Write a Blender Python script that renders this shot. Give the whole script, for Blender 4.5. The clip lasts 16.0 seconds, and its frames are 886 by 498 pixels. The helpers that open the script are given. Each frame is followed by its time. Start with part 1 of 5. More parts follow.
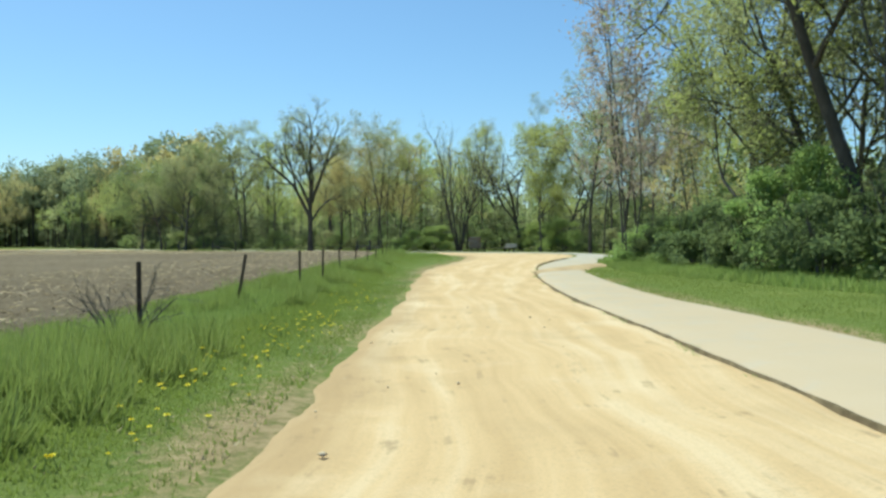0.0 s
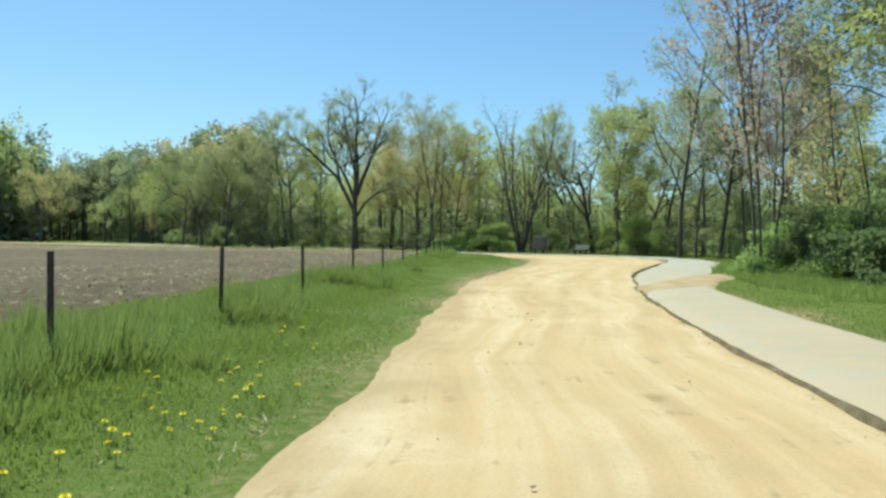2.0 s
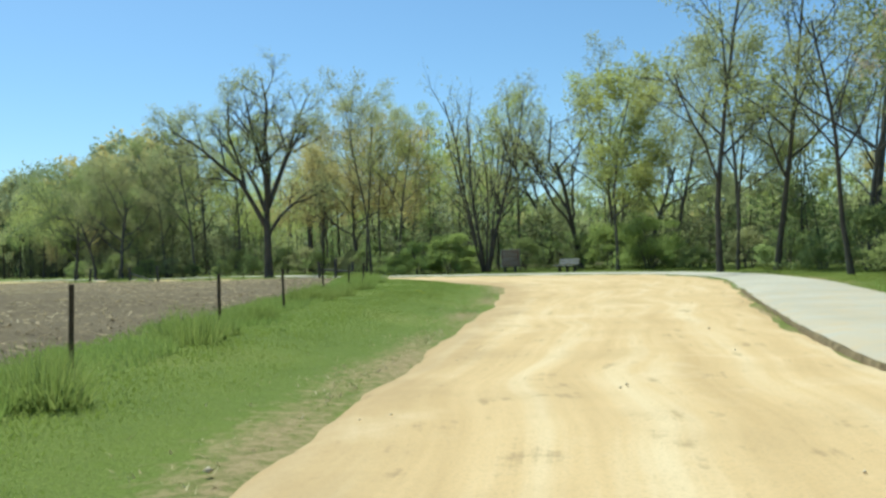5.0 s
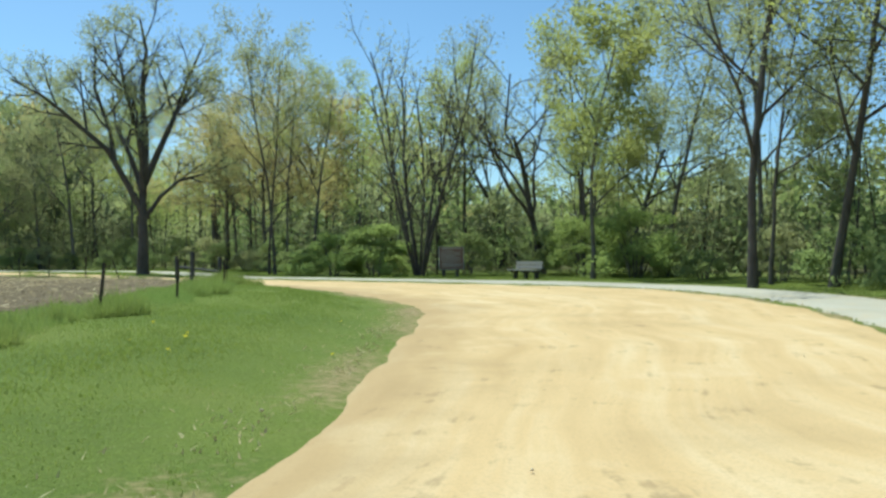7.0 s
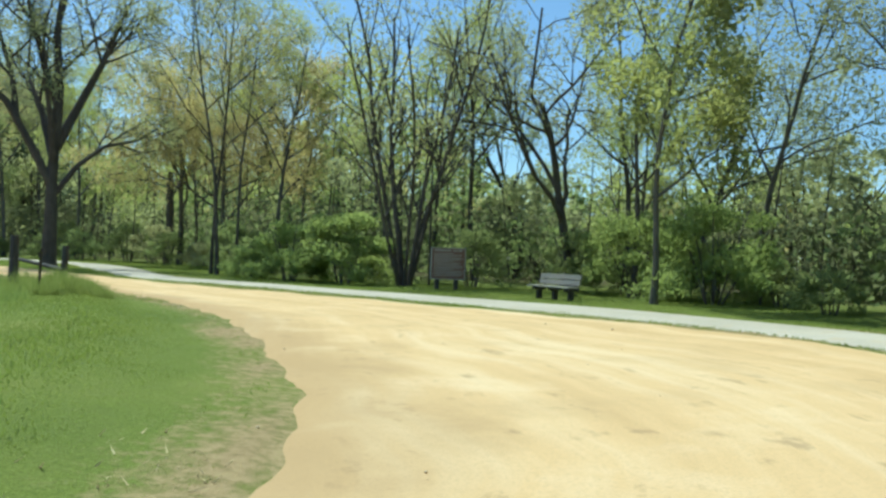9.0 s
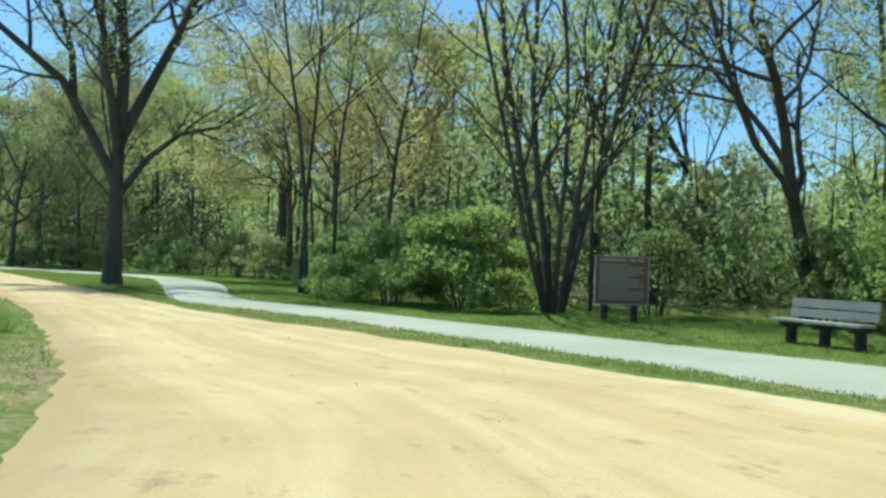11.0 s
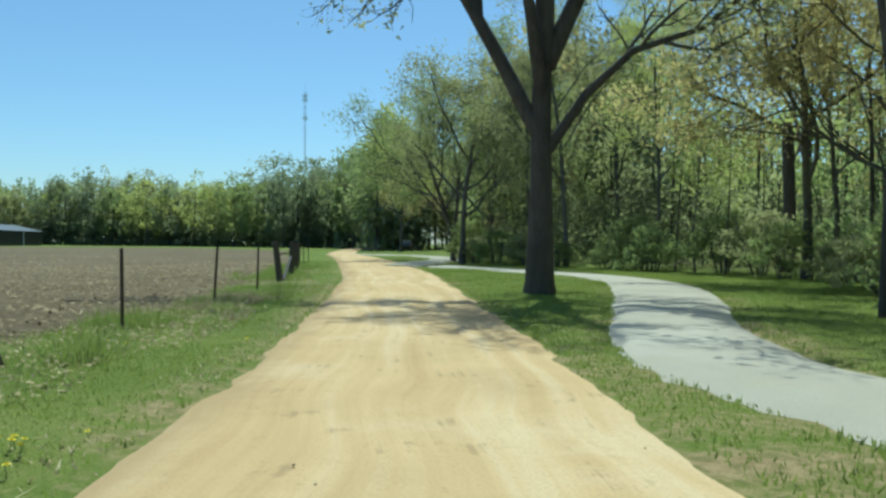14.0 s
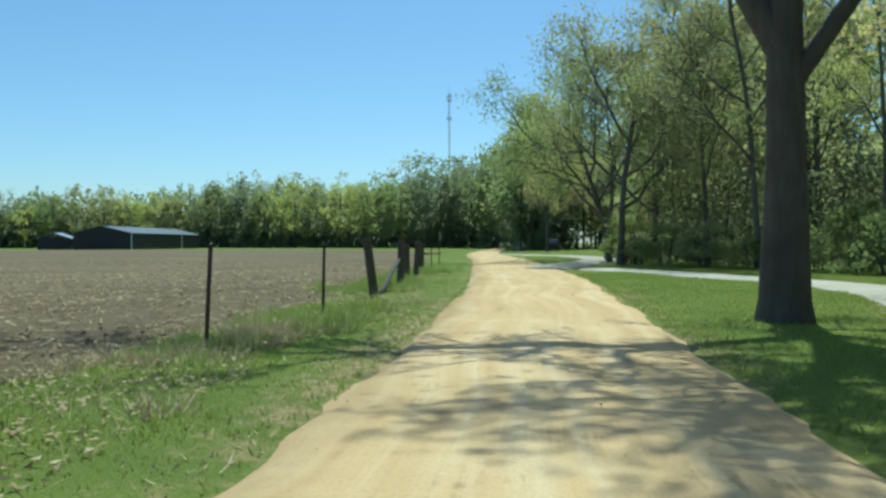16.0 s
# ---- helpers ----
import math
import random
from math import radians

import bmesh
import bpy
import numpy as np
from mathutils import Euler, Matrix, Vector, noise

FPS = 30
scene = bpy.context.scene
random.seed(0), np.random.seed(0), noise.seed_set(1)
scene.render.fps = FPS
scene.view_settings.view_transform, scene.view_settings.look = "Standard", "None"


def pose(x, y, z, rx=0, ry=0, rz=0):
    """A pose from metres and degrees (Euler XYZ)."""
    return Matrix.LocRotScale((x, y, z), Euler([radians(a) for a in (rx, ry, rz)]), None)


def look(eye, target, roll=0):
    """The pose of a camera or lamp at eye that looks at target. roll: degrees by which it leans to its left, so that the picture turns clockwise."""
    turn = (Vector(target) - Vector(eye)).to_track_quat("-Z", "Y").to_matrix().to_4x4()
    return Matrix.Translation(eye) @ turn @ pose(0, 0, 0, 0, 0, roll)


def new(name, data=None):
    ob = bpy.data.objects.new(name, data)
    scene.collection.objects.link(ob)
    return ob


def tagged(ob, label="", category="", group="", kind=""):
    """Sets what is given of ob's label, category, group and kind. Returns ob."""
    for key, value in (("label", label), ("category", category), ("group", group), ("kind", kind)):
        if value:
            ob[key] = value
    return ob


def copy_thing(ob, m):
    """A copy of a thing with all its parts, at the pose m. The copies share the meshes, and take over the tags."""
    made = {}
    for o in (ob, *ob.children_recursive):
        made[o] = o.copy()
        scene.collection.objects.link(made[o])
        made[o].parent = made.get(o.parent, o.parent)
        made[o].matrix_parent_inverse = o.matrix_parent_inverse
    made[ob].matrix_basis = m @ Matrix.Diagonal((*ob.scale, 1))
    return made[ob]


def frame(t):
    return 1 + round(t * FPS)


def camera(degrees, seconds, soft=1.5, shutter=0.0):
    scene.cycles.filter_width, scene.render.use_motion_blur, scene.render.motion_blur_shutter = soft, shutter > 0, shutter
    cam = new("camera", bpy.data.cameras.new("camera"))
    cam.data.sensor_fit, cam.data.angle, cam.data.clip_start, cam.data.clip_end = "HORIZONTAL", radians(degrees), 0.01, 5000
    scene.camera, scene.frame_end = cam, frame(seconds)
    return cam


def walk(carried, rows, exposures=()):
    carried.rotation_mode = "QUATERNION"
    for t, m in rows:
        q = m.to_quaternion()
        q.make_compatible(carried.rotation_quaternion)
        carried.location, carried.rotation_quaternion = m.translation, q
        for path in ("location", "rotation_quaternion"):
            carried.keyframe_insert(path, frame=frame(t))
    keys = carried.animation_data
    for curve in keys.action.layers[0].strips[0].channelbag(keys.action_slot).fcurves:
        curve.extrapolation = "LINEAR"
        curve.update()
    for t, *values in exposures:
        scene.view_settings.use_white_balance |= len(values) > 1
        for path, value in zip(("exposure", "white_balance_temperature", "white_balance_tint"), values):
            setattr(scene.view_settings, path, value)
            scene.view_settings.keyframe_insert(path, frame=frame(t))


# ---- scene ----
# ---------------------------------------------------------------- camera
cam = camera(57.54, 16.0, soft=2.8)
PATH = [
    (0, 0.000, 0.000, 1.257, 89.34, 0.38, -0.00),
    (0.5, 0.118, 2.583, 1.247, 89.58, 0.05, 1.56),
    (1, 0.200, 5.208, 1.221, 89.73, -0.75, 2.94),
    (1.5, 0.264, 7.925, 1.212, 89.73, -1.03, 3.99),
    (2, 0.298, 10.786, 1.164, 89.34, -0.49, 4.48),
    (2.5, 0.357, 13.759, 1.140, 89.49, 0.45, 4.62),
    (3, 0.379, 16.719, 1.134, 89.88, 1.10, 4.41),
    (3.5, 0.418, 19.768, 1.188, 90.01, 1.69, 4.07),
    (6, 1.044, 36.616, 1.191, 90.79, 1.70, -0.13),
    (6.5, 1.416, 39.784, 1.211, 90.76, 1.39, -1.07),
    (7, 1.767, 43.062, 1.159, 90.37, 0.37, -1.59),
    (7.5, 2.154, 46.231, 1.194, 90.46, -1.40, -1.89),
    (8, 2.512, 49.212, 1.204, 90.10, -2.29, -1.87),
    (10.5, 2.674, 62.440, 1.135, 91.50, -1.84, 5.23),
    (11, 2.368, 64.798, 1.172, 91.14, -2.09, 9.67),
    (11.5, 1.868, 66.957, 1.188, 90.65, -1.93, 15.16),
    (12, 1.173, 68.910, 1.247, 90.46, -1.36, 21.05),
    (12.5, 0.266, 70.848, 1.234, 90.28, -1.50, 27.68),
    (13, -0.900, 72.823, 1.230, 90.36, -1.24, 33.63),
    (13.5, -2.280, 74.868, 1.220, 90.06, -1.10, 38.31),
    (14, -3.749, 76.746, 1.215, 89.65, -0.43, 42.00),
    (14.5, -5.232, 78.402, 1.204, 89.48, -0.22, 45.24),
    (15, -6.744, 79.881, 1.187, 89.31, 0.07, 48.12),
    (15.5, -7.975, 81.062, 1.162, 89.35, 0.15, 50.41),
    (16, -9.095, 82.131, 1.141, 89.62, 0.16, 52.34),
]
walk(cam, [(t, pose(x, y, z, rx, ry, rz)) for t, x, y, z, rx, ry, rz in PATH], exposures=[(0.0, 0.2, 5500, -10), (8.0, 0.24, 5500, -11), (10.5, 0.28, 5250, -15), (11.5, 0.25, 5200, -16), (12.5, 0.14, 5250, -16), (13.5, 0.0, 5280, -16), (14.0, -0.03, 5260, -15), (16.0, 0.02, 5240, -15)])

# ---------------------------------------------------------------- world and sun
SUN_FROM = Vector((-0.64, 0.77, 0.0)).normalized()
SUN_ELEVATION = radians(64)
world = bpy.data.worlds.new("sky")
scene.world = world
world.use_nodes = True
_sky = world.node_tree.nodes.new("ShaderNodeTexSky")
_sky.sky_type, _sky.sun_disc = "NISHITA", False
_sky.sun_elevation = SUN_ELEVATION
_sky.sun_rotation = math.atan2(SUN_FROM.x, SUN_FROM.y)
_sky.air_density, _sky.dust_density, _sky.ozone_density = 0.95, 0.8, 3.2
_bg = world.node_tree.nodes["Background"]
_bg.inputs["Strength"].default_value = 0.118
world.node_tree.links.new(_sky.outputs[0], _bg.inputs[0])
sun = new("sun", bpy.data.lights.new("sun", "SUN"))
sun.data.energy, sun.data.angle, sun.data.color = 4.2, radians(0.55), (1.0, 0.94, 0.84)
_to = Vector((SUN_FROM.x * math.cos(SUN_ELEVATION), SUN_FROM.y * math.cos(SUN_ELEVATION), math.sin(SUN_ELEVATION)))
sun.matrix_world = look(tuple(_to * 100), (0, 0, 0))


# ---------------------------------------------------------------- materials
class Nodes:
    """A short way to write node trees."""

    def __init__(self, name):
        self.mat = bpy.data.materials.new(name)
        self.mat.use_nodes = True
        self.tree = self.mat.node_tree
        self.bsdf = self.tree.nodes["Principled BSDF"]
        self.out = self.tree.nodes["Material Output"]

    def add(self, kind, **values):
        n = self.tree.nodes.new("ShaderNode" + kind)
        for key, value in values.items():
            n.inputs[key.replace("_", " ")].default_value = value
        return n

    def link(self, a, b):
        self.tree.links.new(a, b)

    def noise(self, scale, detail=4.0, rough=0.55, space="Object", stretch=None):
        n = self.add("TexNoise", Scale=scale, Detail=detail, Roughness=rough)
        source = self.add("TexCoord").outputs[space]
        if stretch:
            m = self.add("Mapping")
            m.inputs["Scale"].default_value = stretch
            self.link(source, m.inputs[0])
            source = m.outputs[0]
        self.link(source, n.inputs["Vector"])
        return n.outputs["Fac"]

    def ramp(self, fac, stops):
        n = self.add("ValToRGB")
        while len(n.color_ramp.elements) < len(stops):
            n.color_ramp.elements.new(0.5)
        for e, (at, col) in zip(n.color_ramp.elements, stops):
            e.position, e.color = at, (*col, 1) if len(col) == 3 else col
        self.link(fac, n.inputs[0])
        return n.outputs[0]

    def mix(self, fac, a, b, blend="MIX"):
        n = self.tree.nodes.new("ShaderNodeMix")
        n.data_type, n.blend_type = "RGBA", blend
        for socket, value in ((n.inputs[0], fac), (n.inputs[6], a), (n.inputs[7], b)):
            if isinstance(value, (int, float)):
                socket.default_value = value
            elif isinstance(value, tuple):
                socket.default_value = (*value, 1)
            else:
                self.link(value, socket)
        return n.outputs[2]

    def maths(self, op, a, b=0.0):
        n = self.tree.nodes.new("ShaderNodeMath")
        n.operation = op
        for socket, value in ((n.inputs[0], a), (n.inputs[1], b)):
            if isinstance(value, (int, float)):
                socket.default_value = value
            else:
                self.link(value, socket)
        return n.outputs[0]

    def bump(self, height, strength=0.4, distance=0.02):
        n = self.add("Bump", Strength=strength, Distance=distance)
        self.link(height, n.inputs["Height"])
        self.link(n.outputs[0], self.bsdf.inputs["Normal"])

    def colour(self, socket):
        self.link(socket, self.bsdf.inputs["Base Color"])

    def rough(self, value, spec=0.3):
        self.bsdf.inputs["Roughness"].default_value = value
        self.bsdf.inputs["Specular IOR Level"].default_value = spec


def leaf_material(name, stops, translucency=0.5, lift=1.2, glow=(0.52, 0.54, 0.14)):
    """Thin leaves that let light through, varied from leaf to leaf, from plant to plant and in broad patches."""
    m = Nodes(name)
    island = m.add("NewGeometry").outputs["Random Per Island"]
    thing = m.add("ObjectInfo").outputs["Random"]
    base = m.ramp(m.maths("ADD", m.maths("MULTIPLY", island, 0.8), 0.1), stops)
    patch = m.noise(0.11, 3)
    shift = m.add("HueSaturation", Saturation=1.0, Fac=1.0)
    m.link(base, shift.inputs["Color"])
    m.link(m.maths("ADD", m.maths("MULTIPLY", thing, 0.03), m.maths("ADD", m.maths("MULTIPLY", patch, 0.06), 0.455)), shift.inputs["Hue"])
    m.link(m.maths("ADD", m.maths("MULTIPLY", thing, 0.3), m.maths("ADD", m.maths("MULTIPLY", patch, 0.5), 0.6)), shift.inputs["Value"])
    col = shift.outputs[0]
    m.colour(col)
    m.rough(0.75, 0.08)
    tr = m.add("BsdfTranslucent")
    m.link(m.mix(0.5, col, glow), tr.inputs["Color"])
    # many tiny leaflets of one clump together take the light as one soft surface
    up = m.add("VectorMath")
    up.operation = "ADD"
    up.inputs[1].default_value = (0, 0, lift)
    m.link(m.add("NewGeometry").outputs["Normal"], up.inputs[0])
    m.link(up.outputs[0], m.bsdf.inputs["Normal"])
    down = m.add("VectorMath")
    down.operation = "SUBTRACT"
    down.inputs[1].default_value = (0, 0, lift)
    m.link(m.add("NewGeometry").outputs["Normal"], down.inputs[0])
    m.link(down.outputs[0], tr.inputs["Normal"])
    mixer = m.add("MixShader", Fac=translucency)
    m.link(m.bsdf.outputs[0], mixer.inputs[1])
    m.link(tr.outputs[0], mixer.inputs[2])
    m.link(mixer.outputs[0], m.out.inputs[0])
    return m.mat


LEAF = {
    "yellowgreen": leaf_material("leaf_yellowgreen", [(0.0, (0.34, 0.37, 0.10)), (0.5, (0.45, 0.47, 0.15)), (1.0, (0.54, 0.54, 0.22))], 0.55, glow=(0.60, 0.62, 0.16)),
    "olive": leaf_material("leaf_olive", [(0.0, (0.28, 0.28, 0.12)), (0.6, (0.375, 0.37, 0.17)), (1.0, (0.47, 0.455, 0.24))], 0.55, glow=(0.53, 0.54, 0.21)),
    "green": leaf_material("leaf_green", [(0.0, (0.19, 0.23, 0.08)), (0.5, (0.26, 0.305, 0.11)), (1.0, (0.34, 0.385, 0.155))], 0.55, glow=(0.43, 0.49, 0.155)),
    "bush": leaf_material("leaf_bush", [(0.0, (0.21, 0.285, 0.075)), (0.5, (0.30, 0.39, 0.11)), (1.0, (0.43, 0.51, 0.18))], 0.5, glow=(0.50, 0.58, 0.15)),
    "ochre": leaf_material("leaf_ochre", [(0.0, (0.41, 0.325, 0.125)), (0.5, (0.49, 0.405, 0.165)), (1.0, (0.55, 0.465, 0.22))], translucency=0.6, glow=(0.70, 0.60, 0.22)),
    "russet": leaf_material("leaf_russet", [(0.0, (0.44, 0.32, 0.20)), (0.6, (0.52, 0.41, 0.28)), (1.0, (0.57, 0.48, 0.34))], 0.55, glow=(0.62, 0.50, 0.33)),
    # brownish olive, with the canopy's shade painted in as a darker colour
    "thicket": leaf_material("leaf_thicket_shaded", [(0.0, (0.12, 0.125, 0.058)), (0.6, (0.165, 0.17, 0.078)), (1.0, (0.215, 0.215, 0.105))], 0.5, 2.0, (0.30, 0.30, 0.135)),
    # green brush leaves with shadow painted into the colour
    "dark": leaf_material("leaf_brush_shaded", [(0.0, (0.10, 0.13, 0.05)), (0.6, (0.15, 0.19, 0.07)), (1.0, (0.23, 0.27, 0.11))], 0.5, 1.4, (0.30, 0.35, 0.12)),
    # far leaves: extra blue mixed into the colour to imitate haze
    "distant": leaf_material("leaf_distant_hazed", [(0.0, (0.18, 0.215, 0.105)), (0.5, (0.235, 0.27, 0.135)), (1.0, (0.31, 0.34, 0.18))], 0.5, 1.6, (0.40, 0.44, 0.22)),
}
GRASS = leaf_material("grass_blades", [(0.0, (0.15, 0.185, 0.032)), (0.55, (0.21, 0.25, 0.048)), (0.88, (0.295, 0.31, 0.085)), (1.0, (0.44, 0.42, 0.17))], 0.4, glow=(0.42, 0.50, 0.09))
TALL_GRASS = leaf_material("tall_grass_blades", [(0.0, (0.16, 0.22, 0.04)), (0.6, (0.25, 0.31, 0.06)), (0.9, (0.38, 0.41, 0.12)), (1.0, (0.42, 0.41, 0.16))], 0.4, glow=(0.40, 0.47, 0.12))
STRAW = leaf_material("dry_straw", [(0.0, (0.34, 0.27, 0.13)), (0.6, (0.54, 0.44, 0.23)), (1.0, (0.70, 0.60, 0.36))], 0.2, glow=(0.50, 0.39, 0.23))


def bark_material(name, dark, pale):
    m = Nodes(name)
    big = m.noise(1.3, 5)
    fine = m.noise(9, 6, 0.65, stretch=(1, 1, 0.18))
    m.colour(m.mix(m.maths("MULTIPLY", fine, 0.9), m.ramp(big, [(0.3, dark), (0.7, pale)]), tuple(v * 0.35 for v in dark)))
    m.bump(fine, 0.8, 0.04)
    m.rough(0.9, 0.15)
    return m.mat


BARK = bark_material("bark", (0.14, 0.125, 0.105), (0.25, 0.23, 0.20))
BARK_DARK = bark_material("bark_dark", (0.105, 0.09, 0.075), (0.19, 0.168, 0.142))


def ground_material():
    m = Nodes("turf_and_leaf_litter")
    patch = m.noise(0.35, 5)
    fine = m.noise(7, 6, 0.7)
    grain = m.noise(60, 3, 0.6)
    turf = m.ramp(patch, [(0.3, (0.13, 0.18, 0.025)), (0.55, (0.185, 0.23, 0.034)), (0.75, (0.26, 0.275, 0.06))])
    turf = m.mix(m.maths("MULTIPLY", fine, 0.45), turf, (0.19, 0.175, 0.08))
    blade = m.noise(38, 4, 0.75)
    turf = m.mix(m.ramp(blade, [(0.34, (0.45, 0.45, 0.45)), (0.55, (0, 0, 0))]), turf, (0.065, 0.09, 0.018))
    turf = m.mix(m.ramp(blade, [(0.55, (0, 0, 0)), (0.72, (0.6, 0.6, 0.6))]), turf, (0.30, 0.33, 0.10))
    litter = m.ramp(fine, [(0.3, (0.10, 0.08, 0.045)), (0.55, (0.17, 0.14, 0.08)), (0.75, (0.14, 0.17, 0.055))])
    mask = m.add("Attribute")
    mask.attribute_name = "litter"
    worn = m.add("Attribute")
    worn.attribute_name = "worn"
    bare = m.ramp(fine, [(0.35, (0.27, 0.19, 0.095)), (0.6, (0.42, 0.31, 0.155)), (0.75, (0.34, 0.29, 0.12))])
    turf = m.mix(m.ramp(m.maths("ADD", worn.outputs["Fac"], m.maths("MULTIPLY", m.maths("SUBTRACT", fine, 0.5), 1.2)), [(0.35, (0, 0, 0)), (0.75, (1, 1, 1))]), turf, bare)
    m.colour(m.mix(mask.outputs["Fac"], turf, litter))
    m.bump(m.mix(0.5, fine, grain), 0.9, 0.05)
    m.rough(0.95, 0.1)
    return m.mat


def dirt_material():
    m = Nodes("sandy_dirt")
    # wheel tracks that wander: the place across the road is shifted by a slow noise
    uv = m.add("TexCoord").outputs["UV"]
    drift = m.add("TexNoise", Scale=0.16, Detail=2.0)
    m.link(uv, drift.inputs["Vector"])
    push = m.add("VectorMath")
    push.operation = "MULTIPLY_ADD"
    push.inputs[1].default_value = (1.6, 0.0, 0.0)
    m.link(drift.outputs["Color"], push.inputs[0])
    m.link(uv, push.inputs[2])

    def along(scale, detail, stretch):
        t = m.add("TexNoise", Scale=scale, Detail=detail, Roughness=0.6)
        p = m.add("Mapping")
        p.inputs["Scale"].default_value = stretch
        m.link(push.outputs[0], p.inputs[0])
        m.link(p.outputs[0], t.inputs["Vector"])
        return t.outputs["Fac"]
    streak = along(1.0, 4.0, (2.6, 0.10, 1))
    streak_fine = along(1.0, 5.0, (13.0, 0.5, 1))
    patch = m.noise(0.55, 6, 0.62)
    scuff = m.noise(1.9, 5, 0.7)
    grain = m.noise(45, 5, 0.7)
    base = m.ramp(streak, [(0.32, (0.57, 0.38, 0.180)), (0.5, (0.67, 0.46, 0.23)), (0.68, (0.75, 0.56, 0.325))])
    base = m.mix(m.maths("MULTIPLY", streak_fine, 0.22), base, (0.48, 0.335, 0.17))
    base = m.mix(m.ramp(patch, [(0.5, (0, 0, 0)), (0.75, (0.5, 0.5, 0.5))]), base, (0.45, 0.31, 0.155))
    base = m.mix(m.ramp(patch, [(0.25, (0.6, 0.6, 0.6)), (0.45, (0, 0, 0))]), base, (0.78, 0.605, 0.38))
    base = m.mix(m.ramp(m.maths("MULTIPLY", scuff, m.maths("ADD", streak_fine, 0.5)), [(0.60, (0, 0, 0)), (0.72, (0.6, 0.6, 0.6))]), base, (0.33, 0.225, 0.115))
    base = m.mix(m.ramp(grain, [(0.35, (0.35, 0.35, 0.35)), (0.52, (0, 0, 0))]), base, (0.38, 0.27, 0.145))
    sep = m.add("SeparateXYZ")
    m.link(uv, sep.inputs[0])
    rim = m.maths("ADD", m.maths("SUBTRACT", 0.85, sep.outputs[0]), m.maths("MULTIPLY", m.maths("SUBTRACT", patch, 0.5), 1.1))
    base = m.mix(m.ramp(rim, [(0.05, (0, 0, 0)), (0.6, (0.55, 0.55, 0.55))]), base, (0.37, 0.245, 0.12))
    m.colour(base)
    m.bump(m.mix(0.4, grain, streak_fine), 0.5, 0.02)
    m.rough(0.95, 0.12)
    return m.mat


def soil_edge_material():
    m = Nodes("damp_soil_edge")
    n = m.noise(6, 6, 0.65)
    m.colour(m.ramp(n, [(0.3, (0.10, 0.072, 0.038)), (0.55, (0.19, 0.14, 0.075)), (0.75, (0.30, 0.22, 0.12))]))
    m.bump(n, 0.8, 0.03)
    m.rough(0.95, 0.1)
    return m.mat


def pavement_material():
    m = Nodes("bleached_asphalt")
    patch = m.noise(0.4, 5)
    speck = m.noise(70, 4, 0.75)
    stain = m.noise(1.7, 6, 0.7)
    base = m.ramp(patch, [(0.3, (0.43, 0.375, 0.28)), (0.65, (0.54, 0.475, 0.37))])
    base = m.mix(m.ramp(stain, [(0.52, (0, 0, 0)), (0.75, (0.55, 0.55, 0.55))]), base, (0.48, 0.39, 0.25))
    base = m.mix(m.ramp(speck, [(0.36, (0.5, 0.5, 0.5)), (0.5, (0, 0, 0))]), base, (0.22, 0.21, 0.19))
    # sand dragged over it where it lies against the dirt road
    sep = m.add("SeparateXYZ")
    m.link(m.add("TexCoord").outputs["Object"], sep.inputs[0])
    near = m.maths("SUBTRACT", 1.0, m.maths("MULTIPLY", sep.outputs[1], 0.012))
    sand = m.ramp(m.maths("ADD", near, m.maths("MULTIPLY", m.maths("SUBTRACT", stain, 0.5), 1.6)), [(0.25, (0, 0, 0)), (0.85, (1, 1, 1))])
    base = m.mix(m.maths("MULTIPLY", sand, 0.8), base, (0.56, 0.41, 0.24))
    m.colour(base)
    m.bump(speck, 0.4, 0.008)
    m.rough(0.9, 0.2)
    return m.mat


def field_material():
    m = Nodes("ploughed_soil")
    clod = m.noise(5, 7, 0.7)
    patch = m.noise(0.09, 4)
    row = m.noise(1.0, 4, 0.6, "Object", (1.6, 0.12, 1))
    base = m.ramp(clod, [(0.30, (0.098, 0.072, 0.041)), (0.5, (0.167, 0.124, 0.072)), (0.72, (0.25, 0.19, 0.113))])
    base = m.mix(m.ramp(row, [(0.45, (0, 0, 0)), (0.7, (0.35, 0.35, 0.35))]), base, (0.24, 0.182, 0.109))
    base = m.mix(m.ramp(patch, [(0.4, (0, 0, 0)), (0.65, (0.35, 0.35, 0.35))]), base, (0.26, 0.20, 0.121))
    m.colour(base)
    crumb = m.noise(22, 6, 0.75)
    m.bump(m.mix(0.45, clod, crumb), 0.9, 0.09)
    m.rough(0.95, 0.1)
    return m.mat


def plain_material(name, a, b, scale=8.0, rough=0.7, metal=0.0, spec=0.3, stretch=None, bump=0.25):
    m = Nodes(name)
    n = m.noise(scale, 6, 0.65, "Object", stretch)
    m.colour(m.ramp(n, [(0.3, a), (0.7, b)]))
    m.bump(n, bump, 0.01)
    m.rough(rough, spec)
    m.bsdf.inputs["Metallic"].default_value = metal
    return m.mat


TURF = ground_material()
DIRT = dirt_material()
SOIL = soil_edge_material()
PAVED = pavement_material()
FIELD = field_material()
WASHED = plain_material("washed_dirt", (0.36, 0.25, 0.13), (0.60, 0.43, 0.235), 1.1, 0.95, spec=0.12)
RUST = plain_material("weathered_steel", (0.055, 0.038, 0.03), (0.12, 0.085, 0.065), 20, 0.75, 0.3)
POST_WOOD = plain_material("grey_post_wood", (0.055, 0.047, 0.04), (0.13, 0.115, 0.10), 5, 0.9, stretch=(4, 4, 0.5), bump=0.6)
PLANK = plain_material("weathered_plank", (0.36, 0.32, 0.265), (0.50, 0.455, 0.39), 6, 0.85, stretch=(0.6, 6, 6), bump=0.4)
